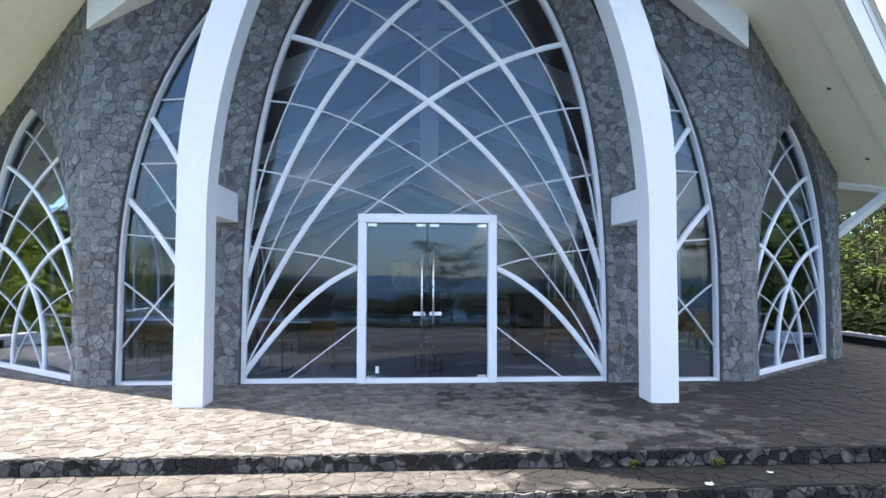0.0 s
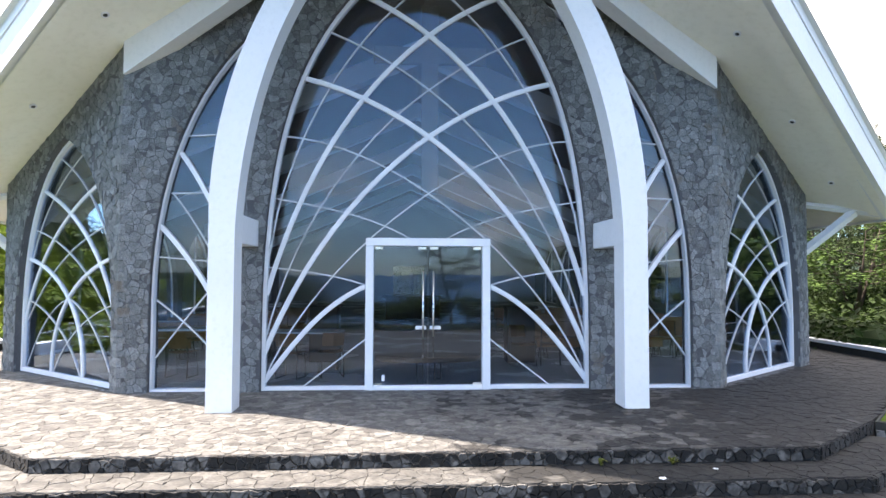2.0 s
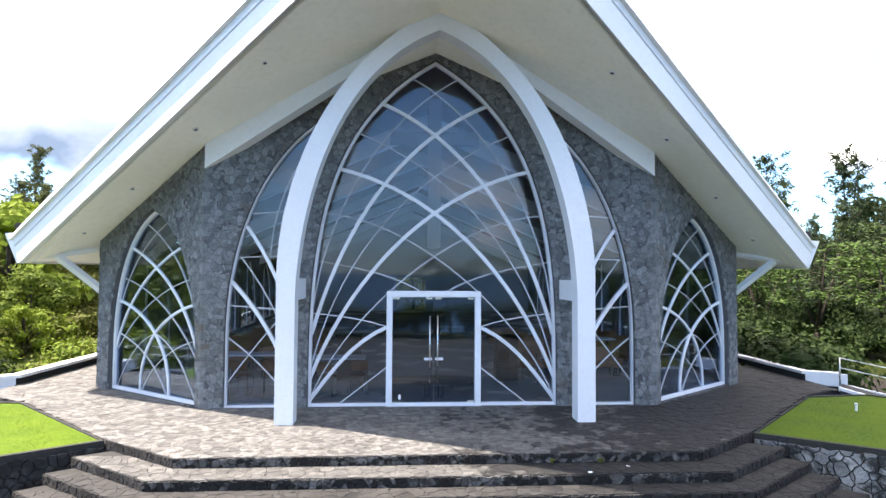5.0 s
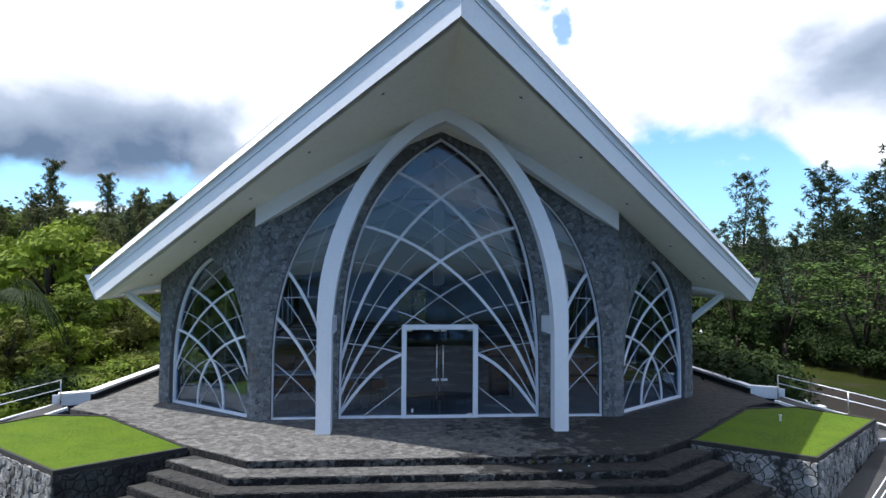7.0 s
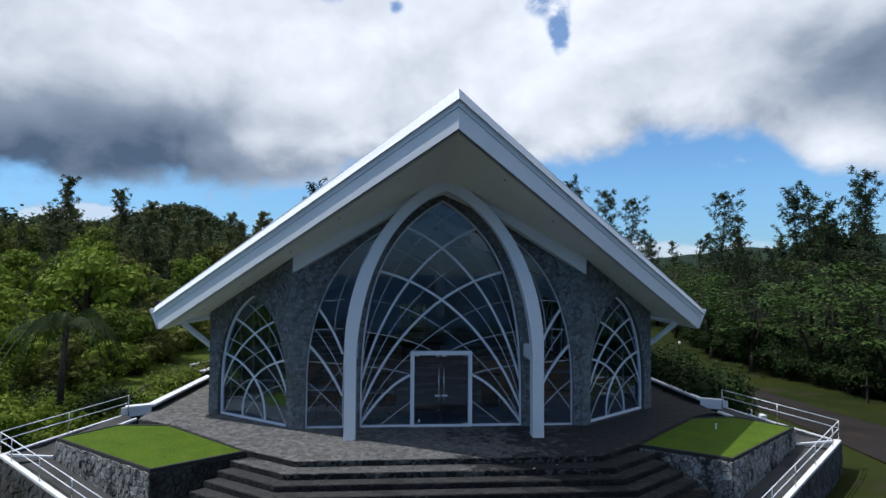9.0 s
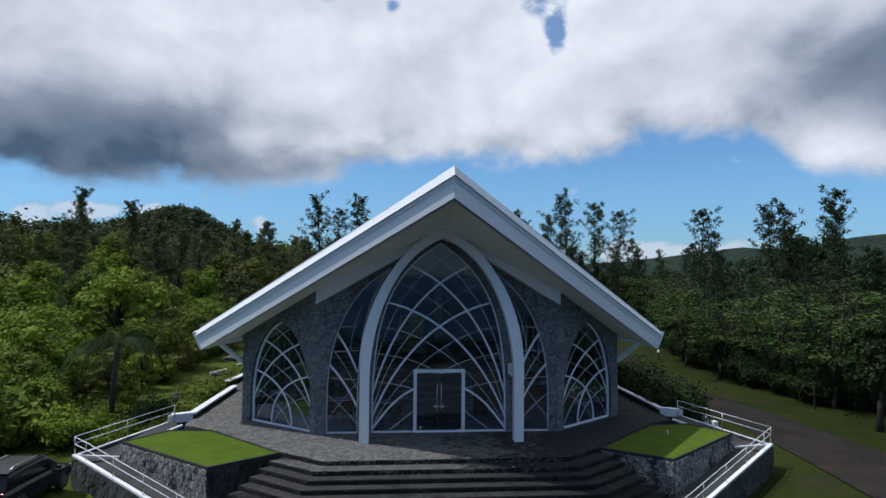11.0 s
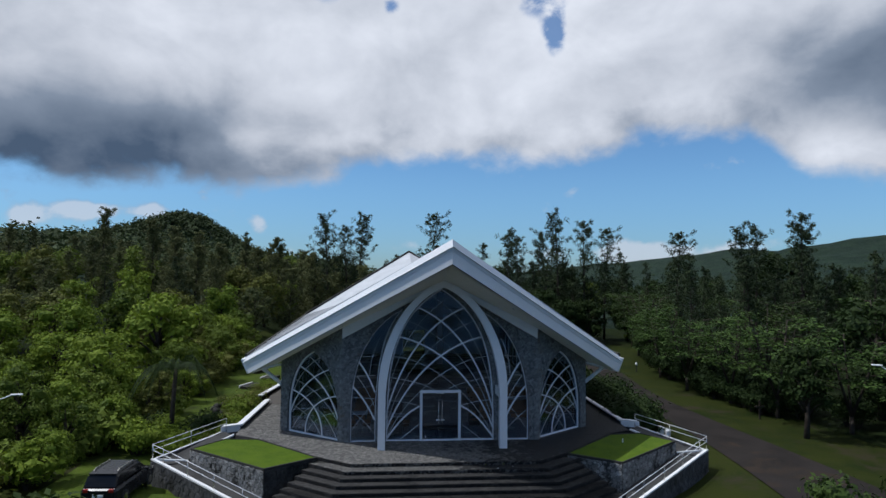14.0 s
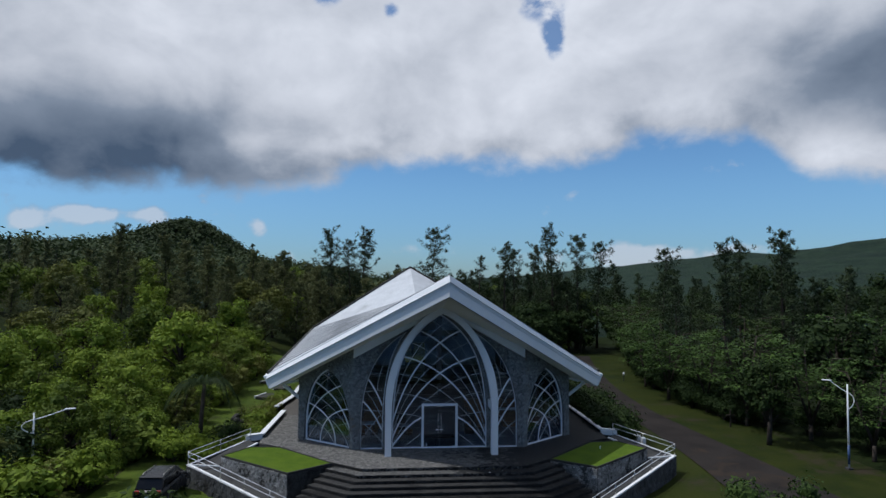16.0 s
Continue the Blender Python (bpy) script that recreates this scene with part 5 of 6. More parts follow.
def shrub(seed, height, radius, mat, leaf=0.22):
    r = random.Random(seed)
    t = thing("shrub", "rounded leafy green shrub", "shrub", "shrubs round the chapel")
    lobes = []
    for i in range(7):
        a, h = i * 2.4, r.random()
        rad = radius * 0.55 * r.uniform(0.3, 1.0)
        lobes.append((Vector((rad * math.cos(a), rad * math.sin(a), height * (0.30 + 0.40 * h))), radius * r.uniform(0.38, 0.56)))
    bm = bmesh.new()
    for c, _ in lobes:
        tube(bm, [Vector((0, 0, -0.2)), c * 0.5, c], [0.04, 0.025, 0.01], 4)
    part("branchwork", bm, BARK, t, kind="stuff")
    part("crown", lobed_crown(lobes, 230 if leaf > 0.15 else 400, leaf * 1.15, r, 0.9), mat, t)
    return t


def umbrella_tree(seed, height, radius, mat, leaf=0.30):
    """A forked trunk under flat, layered tiers of large leaves."""
    r = random.Random(seed)
    t = thing("tree", "spreading tree with layered tiers of large green leaves", "tree", "trees of the wood")
    bm = bmesh.new()
    centres = []
    fork = Vector((0, 0, height * 0.16))
    tube(bm, [(0, 0, -0.4), tuple(fork)], [0.17, 0.14], 7)
    part("trunk", bm, BARK, t, smooth=True)
    bm = bmesh.new()
    for i in range(3):
        a = i * 2.1 + r.uniform(-0.3, 0.3)
        top = Vector((math.cos(a) * radius * 0.45, math.sin(a) * radius * 0.45, height * r.uniform(0.78, 0.92)))
        tube(bm, [fork, fork.lerp(top, 0.5) + Vector((math.cos(a), math.sin(a), 0)) * 0.15, top], [0.12, 0.08, 0.03], 6)
        for k in range(8):
            f = 0.36 + 0.62 * k / 7
            base = fork.lerp(top, f)
            b2 = a + r.uniform(-1.9, 1.9)
            end = base + Vector((math.cos(b2), math.sin(b2), 0)) * radius * r.uniform(0.25, 0.62) + Vector((0, 0, r.uniform(-0.1, 0.5)))
            tube(bm, [base, base.lerp(end, 0.6) + Vector((0, 0, 0.12)), end], [0.04, 0.025, 0.01], 4)
            for q in (0.6, 1.0):
                centres.append((base.lerp(end, q), r.uniform(0.7, 1.2)))
    part("branchwork", bm, BARK, t, smooth=True, kind="stuff")
    V, F = [], []
    for c, sc in centres:
        v, f = leaf_cloud([(Vector((0, 0, 0)), sc)], 50, radius * 0.26, leaf, r)
        F += [tuple(len(V) + i for i in q) for q in f]
        V += [Vector((p.x, p.y, p.z * 0.45)) + c for p in v]
    part("crown", (V, F), mat, t)
    return t


KINDS = {
    "broad": [broad_tree(11, 7.0, 3.2, LEAF_BROAD, 0.28), broad_tree(12, 6.0, 3.0, LEAF_BRIGHT, 0.27), broad_tree(13, 7.5, 3.3, LEAF_DARK, 0.30),
              broad_tree(14, 5.0, 2.8, LEAF_BRIGHT, 0.26, 210, 0.06), broad_tree(15, 8.2, 3.5, LEAF_DARK, 0.32, 190), broad_tree(16, 6.4, 3.0, LEAF_OLIVE, 0.23, 240, 0.1, "olive green bushy tree with fine leaves"), broad_tree(17, 6.6, 3.1, LEAF_BROAD, 0.29),
              broad_tree(18, 6.2, 2.7, LEAF_DRY, 0.20, 250, 0.1, "brownish olive tree with fine thin foliage"), broad_tree(19, 6.6, 2.4, LEAF_DARK, 0.21, 250, 0.22, "dark fine-leaved tree on a short bare trunk"),
              broad_tree(51, 4.2, 2.3, LEAF_BRIGHT, 0.14, 430, 0.0, "low bushy tree with fine bright green leaves"), broad_tree(52, 4.4, 2.2, LEAF_BROAD, 0.14, 430, 0.0, "low bushy tree with fine green leaves"), broad_tree(53, 4.0, 2.2, LEAF_OLIVE, 0.13, 430, 0.0, "low olive green bushy tree with fine leaves"),
              broad_tree(54, 5.6, 1.9, LEAF_MID, 0.11, 700, 0.15, "young tree with small deep green leaves")],
    "umbrella": [umbrella_tree(41, 7.4, 3.6, LEAF_SUNNY, 0.30), umbrella_tree(42, 8.4, 3.9, LEAF_MID, 0.27), umbrella_tree(43, 6.6, 3.4, LEAF_SUNNY, 0.28)],
    "tall": [feathery_tree(21, 13.5, 2.7, 0.06, 54), feathery_tree(22, 11.5, 2.5, 0.05, 50), feathery_tree(23, 15.0, 2.5, 0.22, 58, 13, taper=0.62), feathery_tree(24, 14.0, 2.1, 0.25, 54, 13, taper=0.58),
             feathery_tree(25, 11.0, 3.2, 0.03, 92, 15, LEAF_SPRAY, 0.74, "grey-green feathery tree with soft hanging sprays"), feathery_tree(26, 12.5, 2.9, 0.03, 92, 15, LEAF_SPRAY, 0.78, "grey-green feathery tree with soft hanging sprays")],
    "shrub": [shrub(31, 1.9, 1.5, LEAF_BRIGHT, 0.17), shrub(32, 1.4, 1.3, LEAF_BROAD, 0.17), shrub(33, 2.4, 1.7, LEAF_DARK, 0.115), shrub(34, 2.0, 1.6, LEAF_OLIVE, 0.10), shrub(35, 1.8, 1.5, LEAF_BRIGHT, 0.10)],
}
USED = set()


def plant(kind, i, x, y, scale=1.0, r=random):
    """Stand a copy of a tree on the ground; the first one of each sort is used itself."""
    src = KINDS[kind][i % len(KINDS[kind])]
    m = Matrix.Translation((x, y, ground_z(x, y))) @ Matrix.Rotation(r.uniform(0, 6.28), 4, "Z")
    if src.name in USED:
        ob = copy_thing(src, m)
    else:
        USED.add(src.name)
        src.matrix_basis = m
        ob = src
    s = scale * r.uniform(0.85, 1.15)
    ob.scale = (s, s, s * r.uniform(0.9, 1.1))
    return ob


def wood():
    r = random.Random(5)
    spots = []
    def free(x, y, gap):
        return all((x - a) ** 2 + (y - b) ** 2 > gap * gap for a, b in spots)
    def fill(count, pick, gap, do):
        tries = made = 0
        while made < count and tries < 9000:
            tries += 1
            x, y = pick()
            if x is not None and free(x, y, gap(x, y)):
                spots.append((x, y))
                do(x, y)
                made += 1
    # west wood: lush broadleaf slope with feathery trees higher up
    def west():
        y = r.uniform(-12, 108)
        x = r.uniform(-18 - 0.72 * (y + 34), -20 + max(0, (y - 40) * 0.2))
        return (None, None) if y < 5 and x > -21 else (x, y)
    def west_tree(x, y):
        if y > 30 and r.random() < min(0.85, 0.25 + 0.012 * (y - 30)):
            plant("tall", r.choice((4, 5, 4, 5, 0)), x, y, 0.52 + 0.001 * y, r)
        elif x > -30 and -14 < y < 8:
            plant("broad", r.choice((3, 1, 3)), x, y, 0.62, r)
        else:
            plant("broad", r.choice((0, 1, 3, 5, 5, 6, 7)), x, y, 0.93 + 0.002 * y, r) if y > 22 or x < -34 else plant("broad", r.choice((9, 10, 11, 10, 9, 3)), x, y, 1.25, r)
    fill(142, west, lambda x, y: 2.9 + 0.026 * max(0, y), west_tree)
    # bushes and low trees round the parked car
    for x, y, k, sc in ((-17.9, -1.6, 9, 0.69), (-18.6, 1.6, 10, 0.78), (-18.9, -4.6, 11, 0.57), (-17.6, 4.4, 9, 0.63), (-21.9, 0.9, 10, 0.93), (-20.9, -7.0, 11, 0.63), (-21.6, 3.2, 10, 0.93), (-17.4, -8.4, 9, 0.54),
                        (-19.4, 6.6, 10, 0.87), (-23.4, -3.4, 11, 1.05), (-24.4, -9.2, 9, 1.12), (-20.2, -11.6, 10, 0.63), (-17.6, 9.6, 11, 0.45), (-18.2, 12.0, 10, 0.55), (-17.0, 14.4, 9, 0.50)):
        spots.append((x, y))
        plant("broad", k, x, y, sc, r)
    for x, y, sc in ((-13.6, -16.2, 0.56), (-15.6, -18.0, 0.50)):
        plant("broad", 2, x, y, sc, r)
    # single tree on the verge, and dense feathery trees behind everything
    plant("broad", 8, 22.8, 4.8, 1.0, r)
    fill(60, lambda: (r.uniform(-48, 62), r.uniform(56, 78)), lambda x, y: 2.8, lambda x, y: plant("tall", r.randrange(2) + (4 if x < 2 else 0), x, y, 0.92, r))
    fill(28, lambda: (r.uniform(27, 62), r.uniform(22, 52)), lambda x, y: 2.8, lambda x, y: plant("tall", r.randrange(2), x, y, 0.80, r) if x > 27 + max(0, (y - 26) * 0.3) else None)
    # east wood: layered trees behind the road, feathery ones above them
    def east_front():
        y = r.uniform(0, 58)
        return (23.0 if y > 9.5 else 26.2) + max(0, (y - 26) * 0.30) + r.uniform(0, 1.8), y
    fill(15, east_front, lambda x, y: 3.9, lambda x, y: plant("umbrella", r.randrange(3), x, y, 1.0, r))
    def east():
        y = r.uniform(-8, 104)
        return r.uniform(26.5 + max(0, (y - 26) * 0.30), 31 + 0.80 * (y + 34)), y
    def east_tree(x, y):
        k = r.random()
        if k < 0.52:
            plant("tall", r.choice((0, 1, 0, 1, 2, 3)), x, y, 0.80 + 0.001 * y, r)
        elif k < 0.64:
            plant("umbrella", r.choice((1, 0)), x, y, 1.15, r)
        else:
            plant("broad", r.choice((8, 4, 8, 8)), x, y, 1.42, r)
    fill(80, east, lambda x, y: 3.4 + 0.022 * max(0, y), east_tree)
    # trees behind the chapel
    fill(32, lambda: (r.uniform(-40, 42), r.uniform(60, 108)), lambda x, y: 3.8, lambda x, y: plant("tall", r.randrange(2), x, y, 0.82, r) if r.random() < 0.5 else plant("broad", r.choice((0, 2, 4, 6)), x, y, 1.15, r))
    # tall single trees that overtop the wood
    for i, (x, y, top) in enumerate(((22.9, 60, 17.9), (26.8, 60, 16.8), (30.2, 61, 15.8), (20.2, 63, 15.2), (15.0, 60, 15.0), (18.0, 66, 14.6), (3.4, 62, 17.8), (-7.4, 64, 17.4), (-11.5, 62, 17.2), (-9.2, 68, 16.0), (47.5, 40, 16.2), (41.0, 41, 14.6), (44.2, 44, 15.0), (30.5, 38, 13.6), (52.0, 46, 15.2), (-47.0, 92, 15.0))):
        src = (3, 2, 2, 3)[i % 4]
        z = ground_z(x, y)
        ob = plant("tall", src, x, y, 1.0, r)
        s = (top - z) / (15.0 if src == 2 else 14.0)
        ob.scale = (s, s, s)
    # low trees that close the view behind the far end of the road
    for i in range(26):
        x, y = (r.uniform(9.5, 18.5), r.uniform(40, 60)) if i < 14 else (r.uniform(17, 34), r.uniform(55, 62))
        plant("broad", r.choice((2, 4, 10)), x, y, r.uniform(0.75, 1.1), r)
    # undergrowth at the edges of the wood
    for i in range(70):
        y = r.uniform(3.5, 40)
        plant("shrub", r.choice((0, 3, 1)), r.uniform(-21, -16.4), y, r.uniform(0.6, 1.2), r)
    for i in range(60):
        y = r.uniform(-12, 60)
        plant("shrub", 2, (24.6 if y > 9.5 else 27.6) + max(0, (y - 26) * 0.3) + r.uniform(-0.6, 4), y, r.uniform(0.8, 1.4), r)
    for i in range(30):
        plant("shrub", r.randrange(3), r.uniform(-29, -17.5), r.uniform(-13, 8), r.uniform(0.9, 1.5), r)
    for i in range(26):
        plant("broad", r.choice((9, 10, 11, 10)), r.uniform(-24, -17.0), r.uniform(9, 42), r.uniform(0.6, 0.95), r)
    for i in range(30):
        y = r.uniform(9.5, 46)
        plant("shrub", 2, 23.6 + max(0, (y - 26) * 0.3) + r.uniform(-0.2, 1.2), y, r.uniform(0.7, 1.1), r)
    # bushes between the west ramp and the wood
    for i in range(20):
        plant("shrub", r.choice((0, 4, 1, 2, 4)), r.uniform(-15.8, -12.6), r.uniform(2.2, 7.5), r.uniform(0.55, 0.95), r)
    # low hedge along the west parapet, tall clipped hedge beside the east one
    for i in range(24):
        plant("shrub", 4 if i % 3 else 3, -11.65 + r.uniform(-0.25, 0.15), 3.4 + 0.62 * i, 0.88 if i < 14 else 0.7, r)
    for i in range(24):
        plant("shrub", 2, 12.1 + r.uniform(-0.4, 0.8), 5.0 + 0.55 * i, 1.22, r)
    # trees below the forecourt and on the shore in front
    for x, y, sc in ((8.2, -17.0, 1.06), (10.4, -16.4, 1.0), (-8.5, -20.2, 1.26)):
        plant("broad", 12, x, y, sc, r).scale = (sc, sc, sc)
    for i in range(18):
        plant("shrub", 2, -13 + 1.7 * i + r.uniform(-0.5, 0.5), -33.5 + r.uniform(-1, 1), r.uniform(0.9, 1.5), r)
    for x, y, s in ((3.5, -40, 0.95), (10.5, -39, 0.85), (16, -42, 1.1), (-14, -41, 0.8), (-22, -40, 1.0), (26, -40, 1.0)):
        plant("umbrella", 1, x, y, s, r)


def far_woods():
    """Canopy clumps on the hills beyond the single trees."""
    r = random.Random(9)
    centres = []
    for _ in range(900):
        x, y = r.gauss(-106, 24), r.gauss(290, 22)
        centres.append((Vector((x, y, ground_z(x, y) + r.uniform(0.3, 2.6))), r.uniform(0.5, 1.1)))
    while len(centres) < 4600:
        y = r.uniform(95, 360)
        x = r.uniform(-0.85 * (y + 34), 0.35 * y)
        centres.append((Vector((x, y, ground_z(x, y) + r.uniform(0.5, 3.5))), r.uniform(0.7, 1.6)))
    ob = part("far_woods", leaf_cloud(centres, 16, 2.6, 1.5, r), LEAF_FAR)
    tagged(ob, "dense dark green forest on the distant hill", "forest", kind="stuff")


def drooping_palm(x, y, z0, h):
    """A leaning palm with long dark fronds that hang down."""
    r = random.Random(77)
    t = thing("palm", "dark palm with long drooping fronds among the bushes", "palm", at=(x, y, z0))
    part("trunk", tube(bmesh.new(), [(0, 0, -0.3), (0.1, 0, h * 0.5), (0.2, 0.1, h)], [0.16, 0.13, 0.11], 8), BARK, t, smooth=True)
    for i in range(13):
        a = i * 2.4
        L = r.uniform(2.3, 3.2)
        up = r.uniform(0.2, 1.1)
        V, F = [], []
        n = 30
        for k in range(n):
            f = k / (n - 1)
            p = Vector((0.2 + math.cos(a) * L * f * (1 - 0.25 * f), 0.1 + math.sin(a) * L * f * (1 - 0.25 * f), h + up * math.sin(f * 2.4) - 2.1 * f ** 2.2))
            side = Vector((-math.sin(a), math.cos(a), 0))
            fwd = Vector((math.cos(a), math.sin(a), -0.9 * f))
            w = 0.50 * math.sin(math.pi * (0.12 + 0.85 * f)) * r.uniform(0.8, 1.15)
            for s in (-1, 1):
                b0 = len(V)
                tip = p + side * s * w * 0.8 + fwd * 0.26 + Vector((0, 0, -0.75 * w - 0.06))
                V += [p - fwd * 0.025, p + fwd * 0.04, tip]
                F.append((b0, b0 + 1, b0 + 2))
        part("frond", (V, F), LEAF_DARK, t)


wood()
far_woods()
PALM_SPOT = (-14.6, 4.6)
drooping_palm(PALM_SPOT[0], PALM_SPOT[1], ground_z(*PALM_SPOT), 4.2)


# ---- things outside ----
def street_lamp(x, y, h, turn, reach):
    l = thing("street_lamp", "white steel street lamp pole with a curved arm", "street lamp", "street lamps", at=(x, y, ground_z(x, y)))
    part("pole", tube(bmesh.new(), [(0, 0, -0.1), (0, 0, h * 0.6), (0, 0, h)], [0.06, 0.05, 0.04], 10), WHITE, l, smooth=True)
    c, s = math.cos(turn), math.sin(turn)
    curve = bezier((0, h * 0.70), (-0.6 * reach, h * 0.78), (-0.35 * reach, h * 0.88), (0, h * 0.90), 8) + bezier((0, h * 0.90), (0.4 * reach, h * 0.94), (0.65 * reach, h * 0.98), (reach, h * 1.03), 8)[1:]
    part("arm", tube(bmesh.new(), [(c * a, s * a, z) for a, z in curve], 0.028, 8), WHITE, l, smooth=True)
    part("lamp_head", boxed((-0.26, -0.07, -0.03), (0.26, 0.07, 0.04), 0.03, Matrix.Translation((c * (reach + 0.15), s * (reach + 0.15), h * 1.03)) @ Matrix.Rotation(turn, 4, "Z")), WHITE, l)
    part("pole_sleeve", tube(bmesh.new(), [(0, 0, 0.3), (0, 0, h * 0.28)], 0.065, 10), BLUEPAINT, l, "blue painted lower pole", smooth=True)
    part("base", boxed((-0.16, -0.16, -0.1), (0.16, 0.16, 0.12), 0.03), CONCRETE, l)


street_lamp(24.3, -0.6, 5.0, 2.6, 0.9)
street_lamp(-21.4, -1.0, 3.6, 0.25, 1.5)


def car():
    c = thing("car", "black parked sport utility car with silver roof rails on the grass", "car", at=(-13.95, -3.3, ground_z(-13.95, -3.3)))
    c.rotation_euler, c.scale = (0, 0, radians(87)), (0.8, 0.8, 0.8)
    # body from cross-sections along its length
    def loft(secs, mat, name, label=""):
        bm = bmesh.new()
        rings = []
        for x, w, lo, hi, r in secs:
            prof = [(-w + r * 0.5, lo), (w - r * 0.5, lo), (w, lo + r), (w, hi - r), (w - r, hi), (-w + r, hi), (-w, hi - r), (-w, lo + r)]
            rings.append([bm.verts.new((x, a, b)) for a, b in prof])
        for q, w in zip(rings, rings[1:]):
            for k in range(8):
                bm.faces.new((q[k], q[(k + 1) % 8], w[(k + 1) % 8], w[k]))
        bm.faces.new(rings[0]), bm.faces.new(rings[-1][::-1])
        return part(name, bm, mat, c, label)
    loft([(-2.3, 0.80, 0.45, 0.95, 0.1), (-2.2, 0.9, 0.30, 1.02, 0.12), (-0.9, 0.93, 0.28, 1.05, 0.1), (0.9, 0.93, 0.28, 1.03, 0.1), (1.6, 0.9, 0.30, 0.98, 0.12), (2.2, 0.82, 0.32, 0.85, 0.15), (2.3, 0.7, 0.45, 0.7, 0.1)], CARPAINT, "body")
    loft([(-2.15, 0.80, 1.0, 1.08, 0.03), (-1.85, 0.76, 1.0, 1.58, 0.1), (-1.5, 0.74, 1.0, 1.66, 0.12), (0.3, 0.74, 1.0, 1.68, 0.12), (0.6, 0.74, 1.0, 1.6, 0.12), (1.35, 0.80, 0.98, 1.04, 0.03)], CARGLASS, "cabin", "dark glazed cabin")
    loft([(-1.9, 0.70, 1.60, 1.66, 0.02), (-1.2, 0.72, 1.66, 1.74, 0.03), (0.2, 0.70, 1.66, 1.73, 0.03), (0.55, 0.64, 1.60, 1.66, 0.02)], CARPAINT, "roof_panel")
    for s in (-1, 1):
        part("roof_rail", tube(bmesh.new(), [(-1.6, s * 0.6, 1.70), (-1.4, s * 0.6, 1.79), (0.1, s * 0.6, 1.79), (0.3, s * 0.6, 1.70)], 0.025, 6), STEEL, c, "silver roof rail")
        part("tail_lamp", boxed((-2.33, s * 0.62 - 0.12, 0.85), (-2.2, s * 0.62 + 0.12, 1.02), 0.02), REDLAMP, c, "red tail lamp")
        part("headlamp", boxed((2.14, s * 0.6 - 0.16, 0.66), (2.30, s * 0.6 + 0.16, 0.80), 0.02), STEEL, c)
        part("mirror", boxed((0.85, s * 1.0 - 0.1, 1.0), (1.0, s * 1.0 + 0.1, 1.15), 0.03), CARPAINT, c)
        for x in (-1.4, 1.4):
            bm = bmesh.new()
            bmesh.ops.create_cone(bm, cap_ends=True, segments=20, radius1=0.36, radius2=0.36, depth=0.24)
            bm.transform(Matrix.Translation((x, s * 0.84, 0.36)) @ Matrix.Rotation(math.pi / 2, 4, "X"))
            wh = part("wheel", bm, RUBBER, c, "black tyre")
            bm = bmesh.new()
            bmesh.ops.create_cone(bm, cap_ends=True, segments=16, radius1=0.23, radius2=0.2, depth=0.27)
            bm.transform(Matrix.Translation((x, s * 0.84, 0.36)) @ Matrix.Rotation(math.pi / 2, 4, "X"))
            part("rim", bm, STEEL, wh, "silver rim")
    part("number_plate", boxed((-2.345, -0.26, 0.62), (-2.31, 0.26, 0.76), 0.005), WHITE_TRIM, c, "white plate")


car()


def wayside_things():
    c = thing("wayside_cross", "small weathered wooden cross on the grass verge", "cross", at=(22.9, 9.7, ground_z(22.9, 9.7)))
    part("upright", boxed((-0.05, -0.04, -0.1), (0.05, 0.04, 1.3), 0.008), BARK, c)
    part("crossbar", boxed((-0.34, -0.045, 0.84), (0.34, 0.035, 0.94), 0.008), BARK, c)
    m = thing("garden_lamp", "short white garden lamp post beside the road", "lamp", at=(22.6, 30.2, ground_z(22.6, 30.2)))
    part("post", tube(bmesh.new(), [(0, 0, -0.1), (0, 0, 0.7)], 0.05, 8), BLACKMETAL, m)
    part("lamp_head", tube(bmesh.new(), [(0, 0, 0.7), (0, 0, 0.8), (0, 0, 0.98)], [0.1, 0.13, 0.06], 10), WHITE, m)
    s = thing("sprinkler", "small white sprinkler post in the lawn", "sprinkler", at=(9.14, -0.69, -0.05))
    part("post", tube(bmesh.new(), [(0, 0, -0.05), (0, 0, 0.13), (0, 0, 0.17)], [0.025, 0.025, 0.04], 8), WHITE, s)
    r = random.Random(2)
    for i in range(5):
        y = 7.5 - 0.85 * i
        k = thing("kerb_stone", "white painted kerb stone beside the flower bed", "stone", "white kerb stones", at=(13.7, y, ground_z(13.7, y)))
        bm = boxed((-0.12, -0.17, -0.1), (0.12, 0.17, 1.0 + r.uniform(-0.03, 0.03)), 0.03, Matrix.Rotation(r.uniform(-0.2, 0.2), 4, "Z"))
        part("stone_body", bm, WHITE, k)
    b = thing("concrete_block", "white painted concrete block at the ramp", "block", at=(11.75, 0.2, -0.55))
    part("block_body", boxed((-0.22, -0.16, -0.5), (0.22, 0.16, 0.30), 0.02), WHITE, b)


